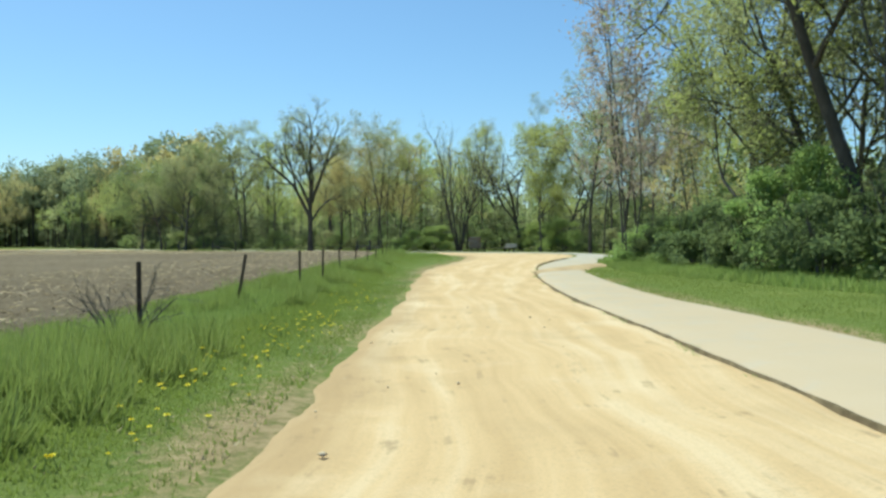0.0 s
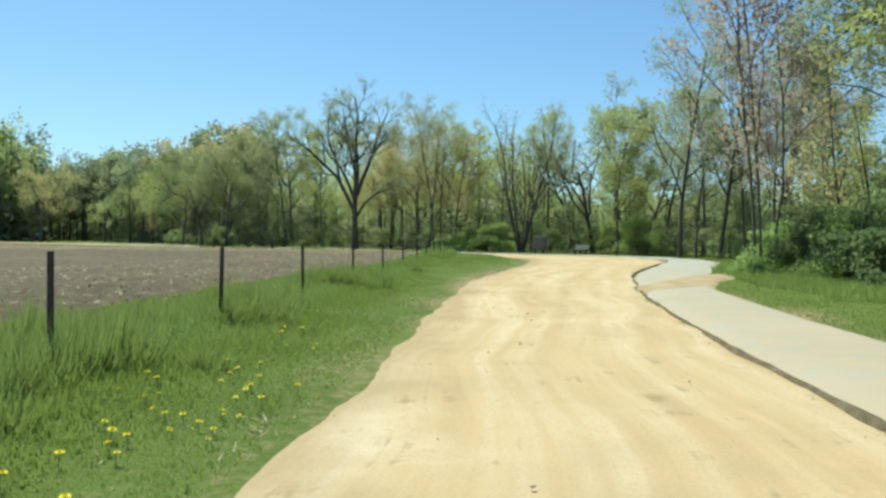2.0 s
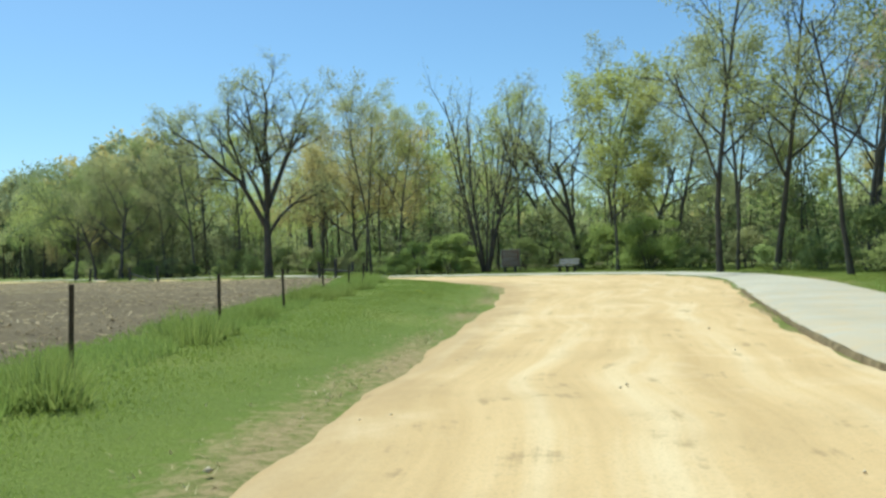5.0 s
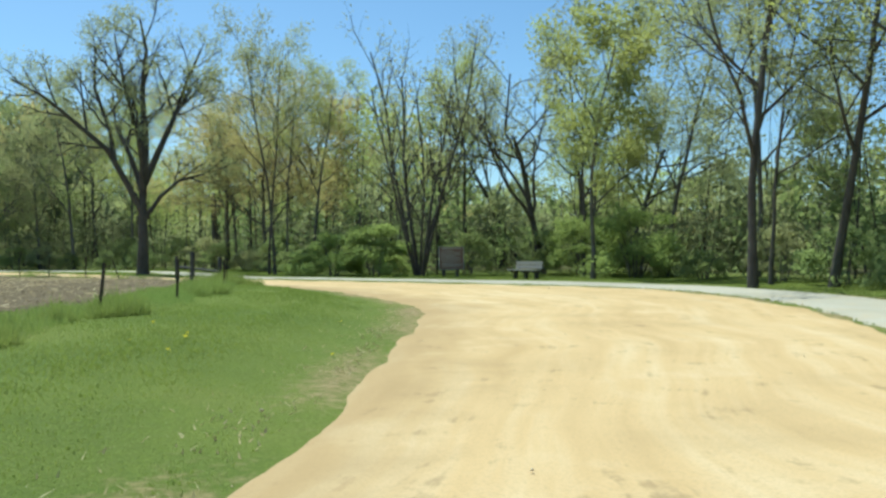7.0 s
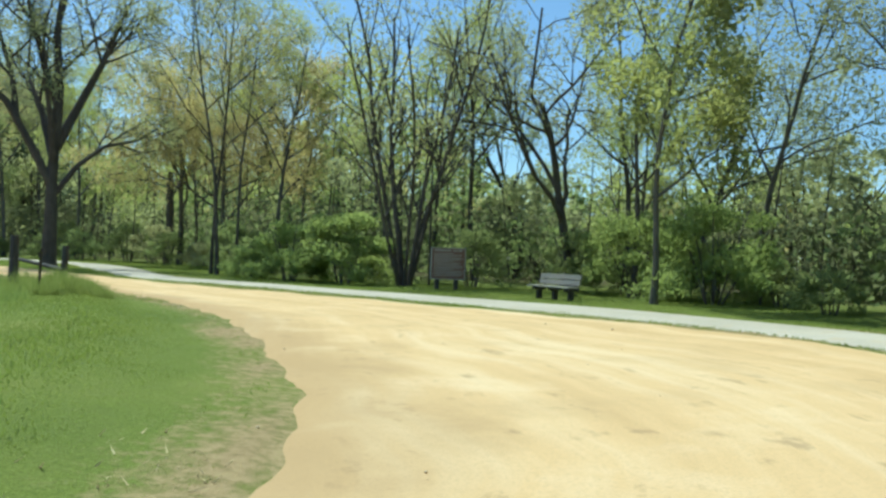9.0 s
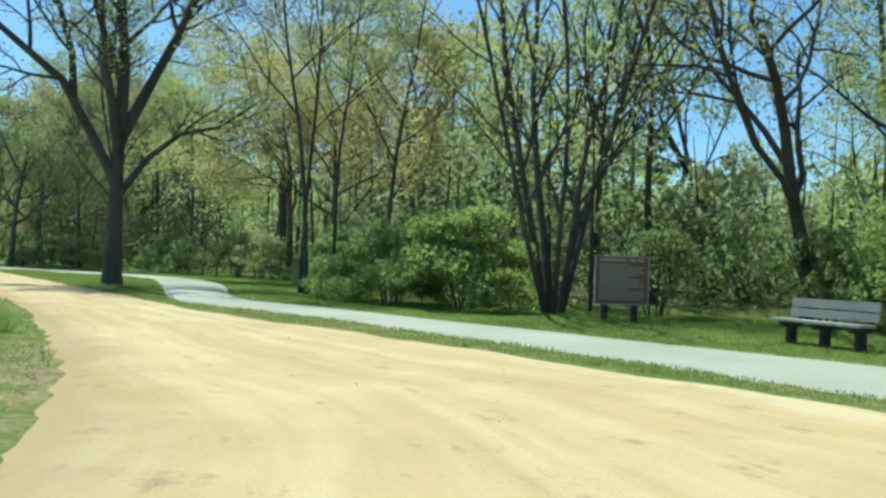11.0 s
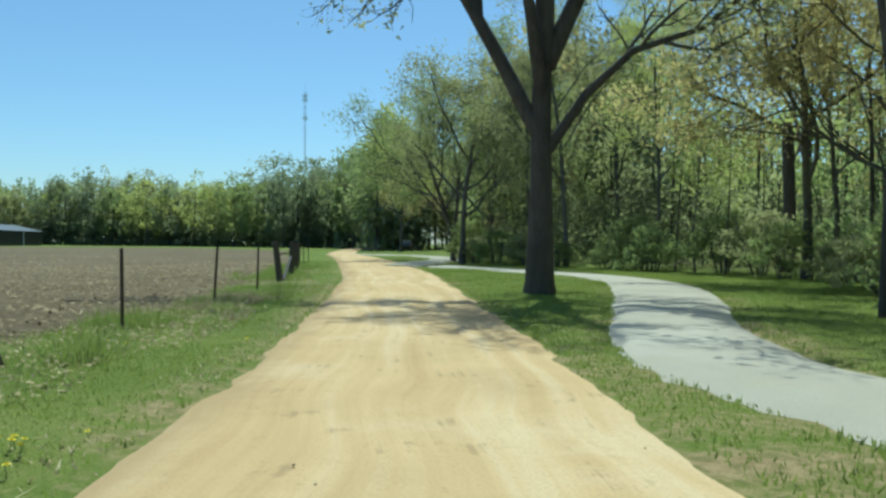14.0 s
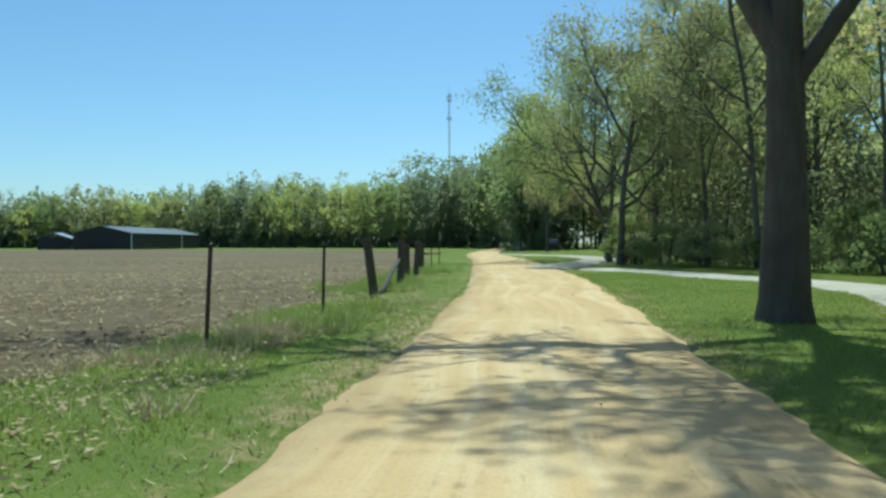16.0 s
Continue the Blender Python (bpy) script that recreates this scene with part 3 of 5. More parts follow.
# ---------------------------------------------------------------- trees
class Limbs:
    """Collects tapered tubes and leaf anchors of one plant."""

    def __init__(self, seed):
        self.r = np.random.RandomState(seed)
        self.v, self.f, self.n, self.tips = [], [], 0, []

    def tube(self, pts, rad, sides):
        pts = np.asarray(pts, dtype=float)
        t = np.gradient(pts, axis=0)
        t /= np.linalg.norm(t, axis=1)[:, None] + 1e-9
        ref = np.where(np.abs(t[:, 2:3]) > 0.9, [[1.0, 0, 0]], [[0, 0, 1.0]])
        u = np.cross(t, ref)
        u /= np.linalg.norm(u, axis=1)[:, None] + 1e-9
        w = np.cross(t, u)
        a = np.arange(sides) * 2 * np.pi / sides
        ring = pts[:, None] + np.asarray(rad)[:, None, None] * (u[:, None] * np.cos(a)[None, :, None] + w[:, None] * np.sin(a)[None, :, None])
        k = len(pts)
        self.v.append(ring.reshape(-1, 3))
        i = (np.arange(k - 1)[:, None] * sides + np.arange(sides)[None]).ravel()
        j = (np.arange(k - 1)[:, None] * sides + (np.arange(sides)[None] + 1) % sides).ravel()
        self.f.append(np.stack([i, j, j + sides, i + sides], 1) + self.n)
        self.n += k * sides

    def grow(self, p, d, length, rad, level, spec):
        """One branch and, from it, its branches. spec: per level (pieces, sides, number, angle, share of length, wander, lift)."""
        r = self.r
        pieces, sides, number, angle, share, wander, lift = spec[level]
        d = np.asarray(d, dtype=float) / np.linalg.norm(d)
        pts, p = [np.array(p, dtype=float)], np.array(p, dtype=float)
        for _ in range(pieces):
            d = d + r.normal(0, wander, 3) + (0, 0, lift)
            d /= np.linalg.norm(d)
            p = p + d * length / pieces
            pts.append(p)
        last = level == len(spec) - 1
        rads = np.linspace(rad, rad * (0.35 if last else 0.42), pieces + 1)
        self.tube(pts, rads, sides)
        self.branch(pts, rads, length, level, spec, 0.25)

    def branch(self, pts, rads, length, level, spec, first):
        r = self.r
        pieces, sides, number, angle, share, wander, lift = spec[level]
        pts = np.array(pts)
        if level == len(spec) - 1:
            self.tips.append(pts)
            return
        turn = r.uniform(0, 6.28)
        for k in range(number):
            u = first + (1 - first) * (k + r.uniform(0.2, 1.0)) / number
            u = min(u, 1.0)
            at = u * (len(pts) - 1)
            i = min(int(at), len(pts) - 2)
            q = pts[i] + (pts[i + 1] - pts[i]) * (at - i)
            t = pts[i + 1] - pts[i]
            t = t / (np.linalg.norm(t) + 1e-9)
            turn += 2.4 + r.uniform(-0.5, 0.5)
            side = np.cross(t, (math.cos(turn), math.sin(turn), 0.35))
            side /= np.linalg.norm(side) + 1e-9
            a = radians(angle) * r.uniform(0.7, 1.25)
            ln = length * share * r.uniform(0.7, 1.2) * (1.15 - 0.45 * u)
            rr = min(np.interp(at, np.arange(len(rads)), rads) * 0.62, 0.012 + ln * 0.02)
            self.grow(q, t * math.cos(a) + side * math.sin(a), ln, rr, level + 1, spec)

    def wood(self, name, mat):
        return np_mesh(name, np.vstack(self.v), np.vstack(self.f), mat, True)

    def leaves(self, name, mat, per_tip, size, spread, keep=1.0):
        """Small folded leaves round the twigs."""
        r = self.r
        base = []
        for pts in self.tips:
            if r.uniform() > keep:
                continue
            u = r.uniform(0.15, 1.05, per_tip) * (len(pts) - 1)
            i = np.minimum(u.astype(int), len(pts) - 2)
            base.append(pts[i] + (pts[i + 1] - pts[i]) * (u - i)[:, None] + in_ball(r, per_tip) * spread * 1.9)
        return leaf_mesh(name, np.vstack(base), size, mat, r)


def in_ball(r, n):
    """Points spread evenly in a slightly flattened ball."""
    a = r.normal(0, 1, (n, 3))
    return a / (np.linalg.norm(a, axis=1)[:, None] + 1e-9) * r.uniform(0, 1, (n, 1)) ** 0.4 * (1, 1, 0.75)


def leaf_tris(c, size, r, flat=1.0):
    """Corners and faces of small pointed leaves, turned every way, at the points c."""
    n = len(c)
    a = r.normal(0, 1, (n, 3))
    a /= np.linalg.norm(a, axis=1)[:, None]
    b = np.cross(a, r.normal(0, 1, (n, 3)))
    b /= np.linalg.norm(b, axis=1)[:, None]
    a, b = a * (1, 1, flat), b * (1, 1, flat)
    s = size * r.uniform(0.55, 1.35, (n, 1))
    v = np.stack([c - a * s * 0.55 - b * s * 0.36, c - a * s * 0.55 + b * s * 0.36, c + a * s * 0.7], 1).reshape(-1, 3)
    return v, np.arange(3 * n).reshape(n, 3)


def leaf_mesh(name, c, size, mat, r, flat=1.0):
    return np_mesh(name, *leaf_tris(c, size, r, flat), mat)


def clustered(r, centre, half, n, clusters, tight, dome=False):
    """Points for leaves: clusters seated on and in an egg-shaped crown."""
    a = r.normal(0, 1, (clusters, 3))
    a /= np.linalg.norm(a, axis=1)[:, None] + 1e-9
    if dome:
        a[:, 2] = np.abs(a[:, 2]) * 1.75 - 0.85
    a *= r.uniform(0.35, 1.0, (clusters, 1)) ** 0.6
    pick = r.randint(0, clusters, n)
    return np.asarray(centre) + (a[pick] + in_ball(r, n) * tight * r.uniform(0.6, 1.3, (clusters, 1))[pick]) * np.asarray(half)


TREES = {}
SPECS = {  # pieces, sides, number, angle, share, wander, lift
    "tall": [(9, 7, 9, 48, 0.36, 0.045, 0.02), (5, 5, 6, 42, 0.46, 0.14, 0.07), (4, 4, 7, 40, 0.46, 0.18, 0.04), (1, 3, 0, 0, 0, 0.2, 0.03)],
    "broad": [(6, 8, 7, 55, 0.75, 0.06, 0.02), (6, 6, 6, 45, 0.52, 0.15, 0.06), (4, 4, 8, 42, 0.42, 0.20, 0.03), (1, 3, 0, 0, 0, 0.2, 0.02)],
    "stem": [(7, 5, 9, 36, 0.30, 0.06, 0.02), (4, 4, 6, 38, 0.50, 0.15, 0.05), (1, 3, 0, 0, 0, 0.2, 0.03)],
    "shrub": [(4, 4, 6, 42, 0.55, 0.16, 0.05), (3, 3, 5, 45, 0.5, 0.2, 0.03), (1, 3, 0, 0, 0, 0.25, 0.0)],
}


def make_tree(kind, seed, colour, tall, girth, per_tip, size, spread=0.18, first=0.34, keep=1.0, bark=None, lean=0.0, stems=1):
    """Wood and crown meshes of a plant, built once and kept."""
    key = (kind, seed, colour, tall, lean, stems, per_tip)
    if key not in TREES:
        g = Limbs(seed)
        if stems > 1:
            for k in range(stems):
                a = 6.283 * k / stems + g.r.uniform(-0.3, 0.3)
                out = g.r.uniform(0.14, 0.46) if stems > 3 else g.r.uniform(0.05, 0.17)
                h = tall * g.r.uniform(0.65, 1.0)
                g.grow((0.22 * math.cos(a), 0.22 * math.sin(a), -0.15), (out * math.cos(a) + lean, out * math.sin(a), 1), h, girth * g.r.uniform(0.6, 1.0), 0, SPECS[kind])
        else:
            spec = SPECS[kind]
            pieces = spec[0][0]
            d, p = np.array([lean, 0.0, 1.0]), np.array([0, 0, -0.25])
            pts = [p]
            for k in range(pieces):
                d = d + g.r.normal(0, spec[0][5], 3)
                d[2] = max(d[2], 0.6)
                p = p + d / np.linalg.norm(d) * (tall if kind != "broad" else tall * 0.62) / pieces
                pts.append(p)
            rads = girth * np.linspace(1, 0.30 if kind != "broad" else 0.5, pieces + 1)
            rads[0] *= 1.35
            g.tube(pts, rads, spec[0][1])
            g.branch(pts, rads, tall if kind != "broad" else tall * 0.75, 0, spec, first)
        TREES[key] = (g.wood("trunk", bark or BARK), g.leaves("crown", LEAF[colour], per_tip, size, spread, keep))
    return TREES[key]


def plant(name, meshes, x, y, turn=0.0, scale=1.0, label="", category="tree", group="", sink=0.0):
    ob = new(name)
    ob.matrix_basis = pose(x, y, height_at(x, y) - sink, 0, 0, turn) @ Matrix.Diagonal((scale, scale, scale, 1))
    part("trunk" if category == "tree" else "woody_base", meshes[0], None, ob)
    part("crown" if category == "tree" else "foliage", meshes[1], None, ob)
    return tagged(ob, label, category, group)


def great_tree():
    """The big roadside tree: a thick trunk, a heavy limb to one side, then a fork of two."""
    g = Limbs(21)
    spec = [(6, 7, 7, 48, 0.55, 0.1, 0.05), (5, 5, 6, 45, 0.50, 0.15, 0.05), (4, 4, 8, 42, 0.5, 0.2, 0.02), (2, 3, 0, 0, 0, 0.25, 0.0)]
    # u: to the left as seen from the road before the bend; v: away
    u, v = np.array([-0.80, -0.60, 0.0]), np.array([-0.60, 0.80, 0.0])

    def line(points):
        return [u * a + v * b + np.array([0, 0, z]) for a, b, z in points]

    def limb(points, r0, r1, first=0.3, length=7.0):
        pts = smooth_line(line(points), 0.9)
        rads = np.linspace(r0, r1, len(pts))
        g.tube(pts, rads, 9)
        g.branch(pts, rads, length, 0, spec, first)
    trunk = smooth_line(line([(0, 0, -0.3), (0, 0, 0.3), (-0.02, 0, 2.2), (0.0, 0.02, 4.3), (-0.05, 0, 6.0)]), 0.3)
    zs = trunk[:, 2]
    g.tube(trunk, 0.318 + 0.17 * np.exp(-np.maximum(zs + 0.1, 0) / 0.35) - 0.016 * zs, 14)
    limb([(0.05, 0, 3.9), (0.9, 0.1, 5.6), (2.0, 0.3, 7.6), (3.6, 0.4, 8.9), (5.6, 0.2, 10.4), (7.2, 0.4, 11.2)], 0.21, 0.05)
    limb([(1.6, 0.2, 6.9), (1.7, 0.8, 8.8), (2.4, 1.4, 11.4), (2.3, 1.6, 14.0)], 0.16, 0.05)
    limb([(-0.05, 0, 5.7), (-0.1, -0.3, 8.2), (0.1, -0.3, 11.0), (-0.2, -0.2, 13.8), (0.2, -0.2, 15.8)], 0.27, 0.05)
    limb([(-0.1, 0, 7.6), (0.7, -0.6, 9.4), (1.4, -1.0, 11.6), (2.0, -1.3, 14.0)], 0.17, 0.04, 0.3, 5.0)
    limb([(-0.1, 0, 5.6), (-1.0, 0.1, 7.6), (-2.1, 0.2, 10.0), (-3.0, 0.5, 12.4), (-3.9, 0.3, 14.6)], 0.25, 0.05)
    limb([(-1.6, 0.1, 9.0), (-2.2, -0.4, 10.4), (-3.4, -0.6, 12.6)], 0.13, 0.04, 0.3, 5.0)
    limb([(-0.15, 0, 3.5), (-1.1, -0.1, 4.9), (-2.2, -0.3, 5.9), (-3.8, -0.3, 6.4), (-5.3, -0.6, 7.6)], 0.15, 0.035, 0.35, 5)
    limb([(0.0, 0.1, 5.2), (0.2, 1.6, 7.4), (0.6, 3.4, 9.6), (0.3, 5.0, 12.0)], 0.19, 0.045)
    limb([(0.0, -0.1, 5.0), (0.3, -0.7, 6.8), (0.7, -1.2, 8.6), (0.8, -1.6, 9.8)], 0.18, 0.045, 0.3, 4.0)
    ob = new("oak_tree")
    ob.location = (-15.3, 93.15, height_at(-15.3, 93.15))
    part("trunk", g.wood("trunk", BARK_DARK), None, ob)
    part("crown", g.leaves("crown", LEAF["olive"], 6, 0.12, 0.24, 0.7), None, ob, "sparse new olive leaves")
    return tagged(ob, "large dark oak with heavy forked limbs and sparse spring leaves", "tree")


great_tree()

LABELS = {
    "yellowgreen": "woodland tree with fresh yellow-green spring leaves", "olive": "woodland tree with thin olive spring foliage",
    "green": "woodland tree in fresh green leaf", "ochre": "woodland tree with ochre spring catkins and leaves",
    "thicket": "woodland tree with thin brownish-olive foliage", "russet": "tall slim tree with russet young leaves",
}


def tall_tree(i, colour):
    return make_tree("tall", 30 + i, colour, 17.0, 0.17, 21, 0.15, 0.40, 0.30)


def broad_tree(i, colour):
    return make_tree("broad", 50 + i, colour, 16.0, 0.22, 30, 0.16, 0.50, 0.36)


def gold_tree(i):
    return make_tree("broad", 50 + i, "ochre", 16.0, 0.22, 40, 0.16, 0.62, 0.36)


def full_tree(i, colour):
    return make_tree("broad", 50 + i, colour, 16.0, 0.22, 38, 0.16, 0.6, 0.30)


def small_tree(i, colour):
    return make_tree("stem", 90 + i, colour, 8.0, 0.05, 32, 0.14, 0.38, 0.2)


# trees that stand out, each in its own place: kind, seed, colour, x, y, turn, scale
def named_trees():
    def lone(meshes, x, y, turn, scale, label, group=""):
        plant("tree", meshes, x, y, turn, scale * (0.8 if x > 4 and y > 70 else 0.88 if -34 < x < -27 else 1.0), label, "tree", group)
    for k, (x, y, s) in enumerate(((8.7, 38.2, 1.0),)):
        lone(make_tree("stem", 101 + k, "russet", 16.5, 0.07, 34, 0.14, 0.38, 0.2, 1.0, stems=3), x, y, 40 * k, s, "tall slim multi-stemmed tree with russet young leaves")
    lone(make_tree("stem", 104, "olive", 15.0, 0.15, 7, 0.15, 0.3, 0.3, 0.9, BARK_DARK, stems=7), 1.7, 86.0, 20, 0.88, "clump of seven bare dark stems fanning from one base")
    lone(make_tree("tall", 105, "olive", 15.5, 0.18, 7, 0.15, 0.35, 0.4, 0.9, BARK_DARK, 0.12), 4.7, 91.0, 200, 0.95, "thin crooked dark tree with sparse leaves")
    lone(make_tree("tall", 106, "yellowgreen", 16.0, 0.20, 9, 0.16, 0.4, 0.42, 0.9, BARK_DARK, 0.34), 8.2, 94.4, 178, 1.0, "dark tree leaning sideways with sparse yellow-green leaves")
    lone(make_tree("broad", 207, "olive", 16.0, 0.26, 9, 0.16, 0.4, 0.3, 0.9, BARK_DARK), 8.5, 87.8, 30, 1.0, "dark oak forking low behind the bench")
    lone(make_tree("tall", 118, "olive", 19.0, 0.185, 16, 0.15, 0.42, 0.22, 0.95, BARK_DARK), 12.6, 69.1, 0, 0.82, "tall oak with long rising limbs")
    lone(make_tree("tall", 115, "olive", 16.0, 0.12, 14, 0.15, 0.42, 0.3, 0.95, BARK_DARK), 14.2, 71.4, 70, 0.85, "slim upright tree with thin olive leaves")
    lone(make_tree("tall", 109, "olive", 15.0, 0.19, 11, 0.15, 0.4, 0.3, 0.9, BARK_DARK, 0.16), 15.4, 69.4, 250, 0.85, "crooked leaning dark tree with few leaves")
    lone(make_tree("tall", 110, "yellowgreen", 13.5, 0.14, 24, 0.20, 0.45, 0.26, 1.0), 9.6, 79.6, 60, 1.0, "small tree in bright yellow-green leaf")
    for k, (x, y) in enumerate(((-6.9, 91.4), (-7.4, 92.2), (-6.4, 92.6))):
        lone(make_tree("tall", 111, "olive", 17.0, 0.115, 10, 0.15, 0.38, 0.45, 0.9, BARK_DARK), x, y, 130 * k, 0.80 - 0.05 * k, "slim dark tree in a close group of three", "slim trees beside the trail")
    lone(make_tree("tall", 120, "yellowgreen", 16.0, 0.15, 16, 0.16, 0.4, 0.32, 0.95, BARK_DARK), 10.0, 83.4, 15, 0.88, "dark tree with rising limbs and yellow-green leaves")
    lone(make_tree("tall", 121, "olive", 16.5, 0.17, 16, 0.16, 0.4, 0.3, 0.95, BARK_DARK, 0.1), 11.0, 88.6, 100, 1.0, "dark tree with rising limbs and thin olive leaves")
    lone(gold_tree(1), -9.8, 104.2, 15, 0.74, LABELS["ochre"])
    lone(tall_tree(3, "olive"), 15.9, 76.6, 40, 0.95, LABELS["olive"])
    lone(tall_tree(0, "olive"), 14.3, 83.5, 190, 0.9, LABELS["olive"])
    lone(tall_tree(2, "yellowgreen"), 18.6, 66.0, 300, 0.95, LABELS["yellowgreen"])
    lone(gold_tree(0), -13.6, 107.5, 130, 0.88, LABELS["ochre"])
    lone(gold_tree(2), -6.0, 105.6, 250, 0.95, LABELS["ochre"])
    lone(broad_tree(0, "olive"), 13.4, 87.4, 210, 0.9, LABELS["olive"])
    lone(broad_tree(1, "yellowgreen"), 12.3, 92.0, 80, 0.75, LABELS["yellowgreen"])
    lone(tall_tree(0, "yellowgreen"), 7.3, 98.0, 30, 0.95, LABELS["yellowgreen"])
    lone(tall_tree(1, "olive"), -28.6, 114.6, 10, 1.0, LABELS["olive"])
    lone(full_tree(2, "olive"), -36.8, 115.2, 60, 0.9, LABELS["olive"])
    lone(tall_tree(2, "olive"), -29.5, 122.0, 70, 1.05, LABELS["olive"])
    lone(tall_tree(3, "yellowgreen"), -28.3, 128.7, 120, 1.1, LABELS["yellowgreen"])
    lone(full_tree(1, "yellowgreen"), -47.0, 126.0, 200, 0.88, LABELS["yellowgreen"])
    lone(full_tree(0, "green"), -42.0, 120.4, 90, 0.86, LABELS["green"])
    lone(full_tree(1, "olive"), -39.4, 121.5, 140, 0.95, LABELS["olive"])
    lone(broad_tree(2, "ochre"), -93, 166, 40, 1.0, LABELS["ochre"])
    lone(make_tree("tall", 112, "yellowgreen", 17.0, 0.27, 14, 0.16, 0.4, 0.36, 0.9, BARK_DARK, -0.42), 14.2, 25.9, 350, 1.0, "large dark tree leaning over the roadside brush")
    lone(make_tree("tall", 112, "olive", 17.0, 0.36, 5, 0.17, 0.2, 0.4, 0.9, BARK_DARK, -0.28), 19.5, 40.0, 20, 0.8, "large dark tree leaning over the roadside brush")
    lone(make_tree("tall", 105, "olive", 15.5, 0.18, 7, 0.15, 0.35, 0.4, 0.9, BARK_DARK, 0.12), 14.6, 60.0, 160, 0.62, "thin crooked dark tree with sparse leaves")
    lone(tall_tree(2, "russet"), 13.6, 52.0, 0, 0.52, "small tree with russet young leaves")
    for x, y, i, c, sc in ((14.8, 30.5, 0, "olive", 0.9), (12.6, 33.2, 1, "yellowgreen", 0.66), (17.5, 27.0, 2, "yellowgreen", 1.0), (18.0, 35.0, 1, "olive", 0.8)):
        lone(broad_tree(i % 3, c), x, y, 67 * i, sc, LABELS[c])


named_trees()


def snag():
    """A dead trunk broken off above its last fork."""
    g = Limbs(119)
    pts = [(0, 0, -0.3), (0.05, 0, 1.5), (0.0, 0.05, 3.4), (-0.06, 0.02, 5.4), (-0.05, 0.0, 6.2)]
    g.tube(pts, [0.36, 0.27, 0.25, 0.24, 0.16], 10)
    g.tube([(0, 0, 4.4), (0.35, 0.1, 5.0), (0.5, 0.12, 5.7)], [0.11, 0.08, 0.05], 6)
    ob = new("dead_trunk", g.wood("dead_trunk", BARK_DARK))
    ob.location = (-15.5, 111.2, height_at(-15.5, 111.2))
    tagged(ob, "dark dead tree trunk broken off at the top", "dead tree")


snag()


def scatter(edge, depth0, depth1, step, seed, poly=WOOD_POLY):
    """Places in the wood, between two depths behind its edge, about step metres apart."""
    r = np.random.RandomState(seed)
    lo, hi = edge.min(0) - depth1, edge.max(0) + depth1
    q = np.stack(np.meshgrid(np.arange(lo[0], hi[0], step), np.arange(lo[1], hi[1], step)), -1).reshape(-1, 2)
    q = q + r.uniform(-0.42, 0.42, q.shape) * step
    d = away(q, edge)
    return q[inside(q, poly) & (d >= depth0) & (d < depth1)], r


MAIN_EDGE = WOOD_EDGE[1:27]
FAR_EDGE = np.array([(-104, 172), (-128, 196), (-160, 205), (-205, 196), (-262, 172), (-300, 120), (-320, 60), (-330, -20)])


class Mass:
    """Joins many plants into one object of trunks and leaves."""

    def __init__(self):
        self.v, self.f, self.m, self.n, self.mats = [], [], [], 0, []

    def take(self, v, f, mat):
        if mat not in self.mats:
            self.mats.append(mat)
        self.v.append(v)
        self.f.append(f + self.n)
        self.m.append(np.full(len(f), self.mats.index(mat), dtype=np.int32))
        self.n += len(v)

    def leaves(self, points, size, mat, r):
        self.take(*leaf_tris(points, size, r), mat)

    def stems(self, g, mat):
        f = np.vstack(g.f)
        self.take(np.vstack(g.v), np.vstack([f[:, :3], f[:, [0, 2, 3]]]), mat)

    def build(self, name, label):
        me = np_mesh(name, np.vstack(self.v), np.vstack(self.f), self.mats[0])
        for mat in self.mats[1:]:
            me.materials.append(mat)
        me.polygons.foreach_set("material_index", np.concatenate(self.m))
        return tagged(new(name, me), label, "woods", kind="stuff")


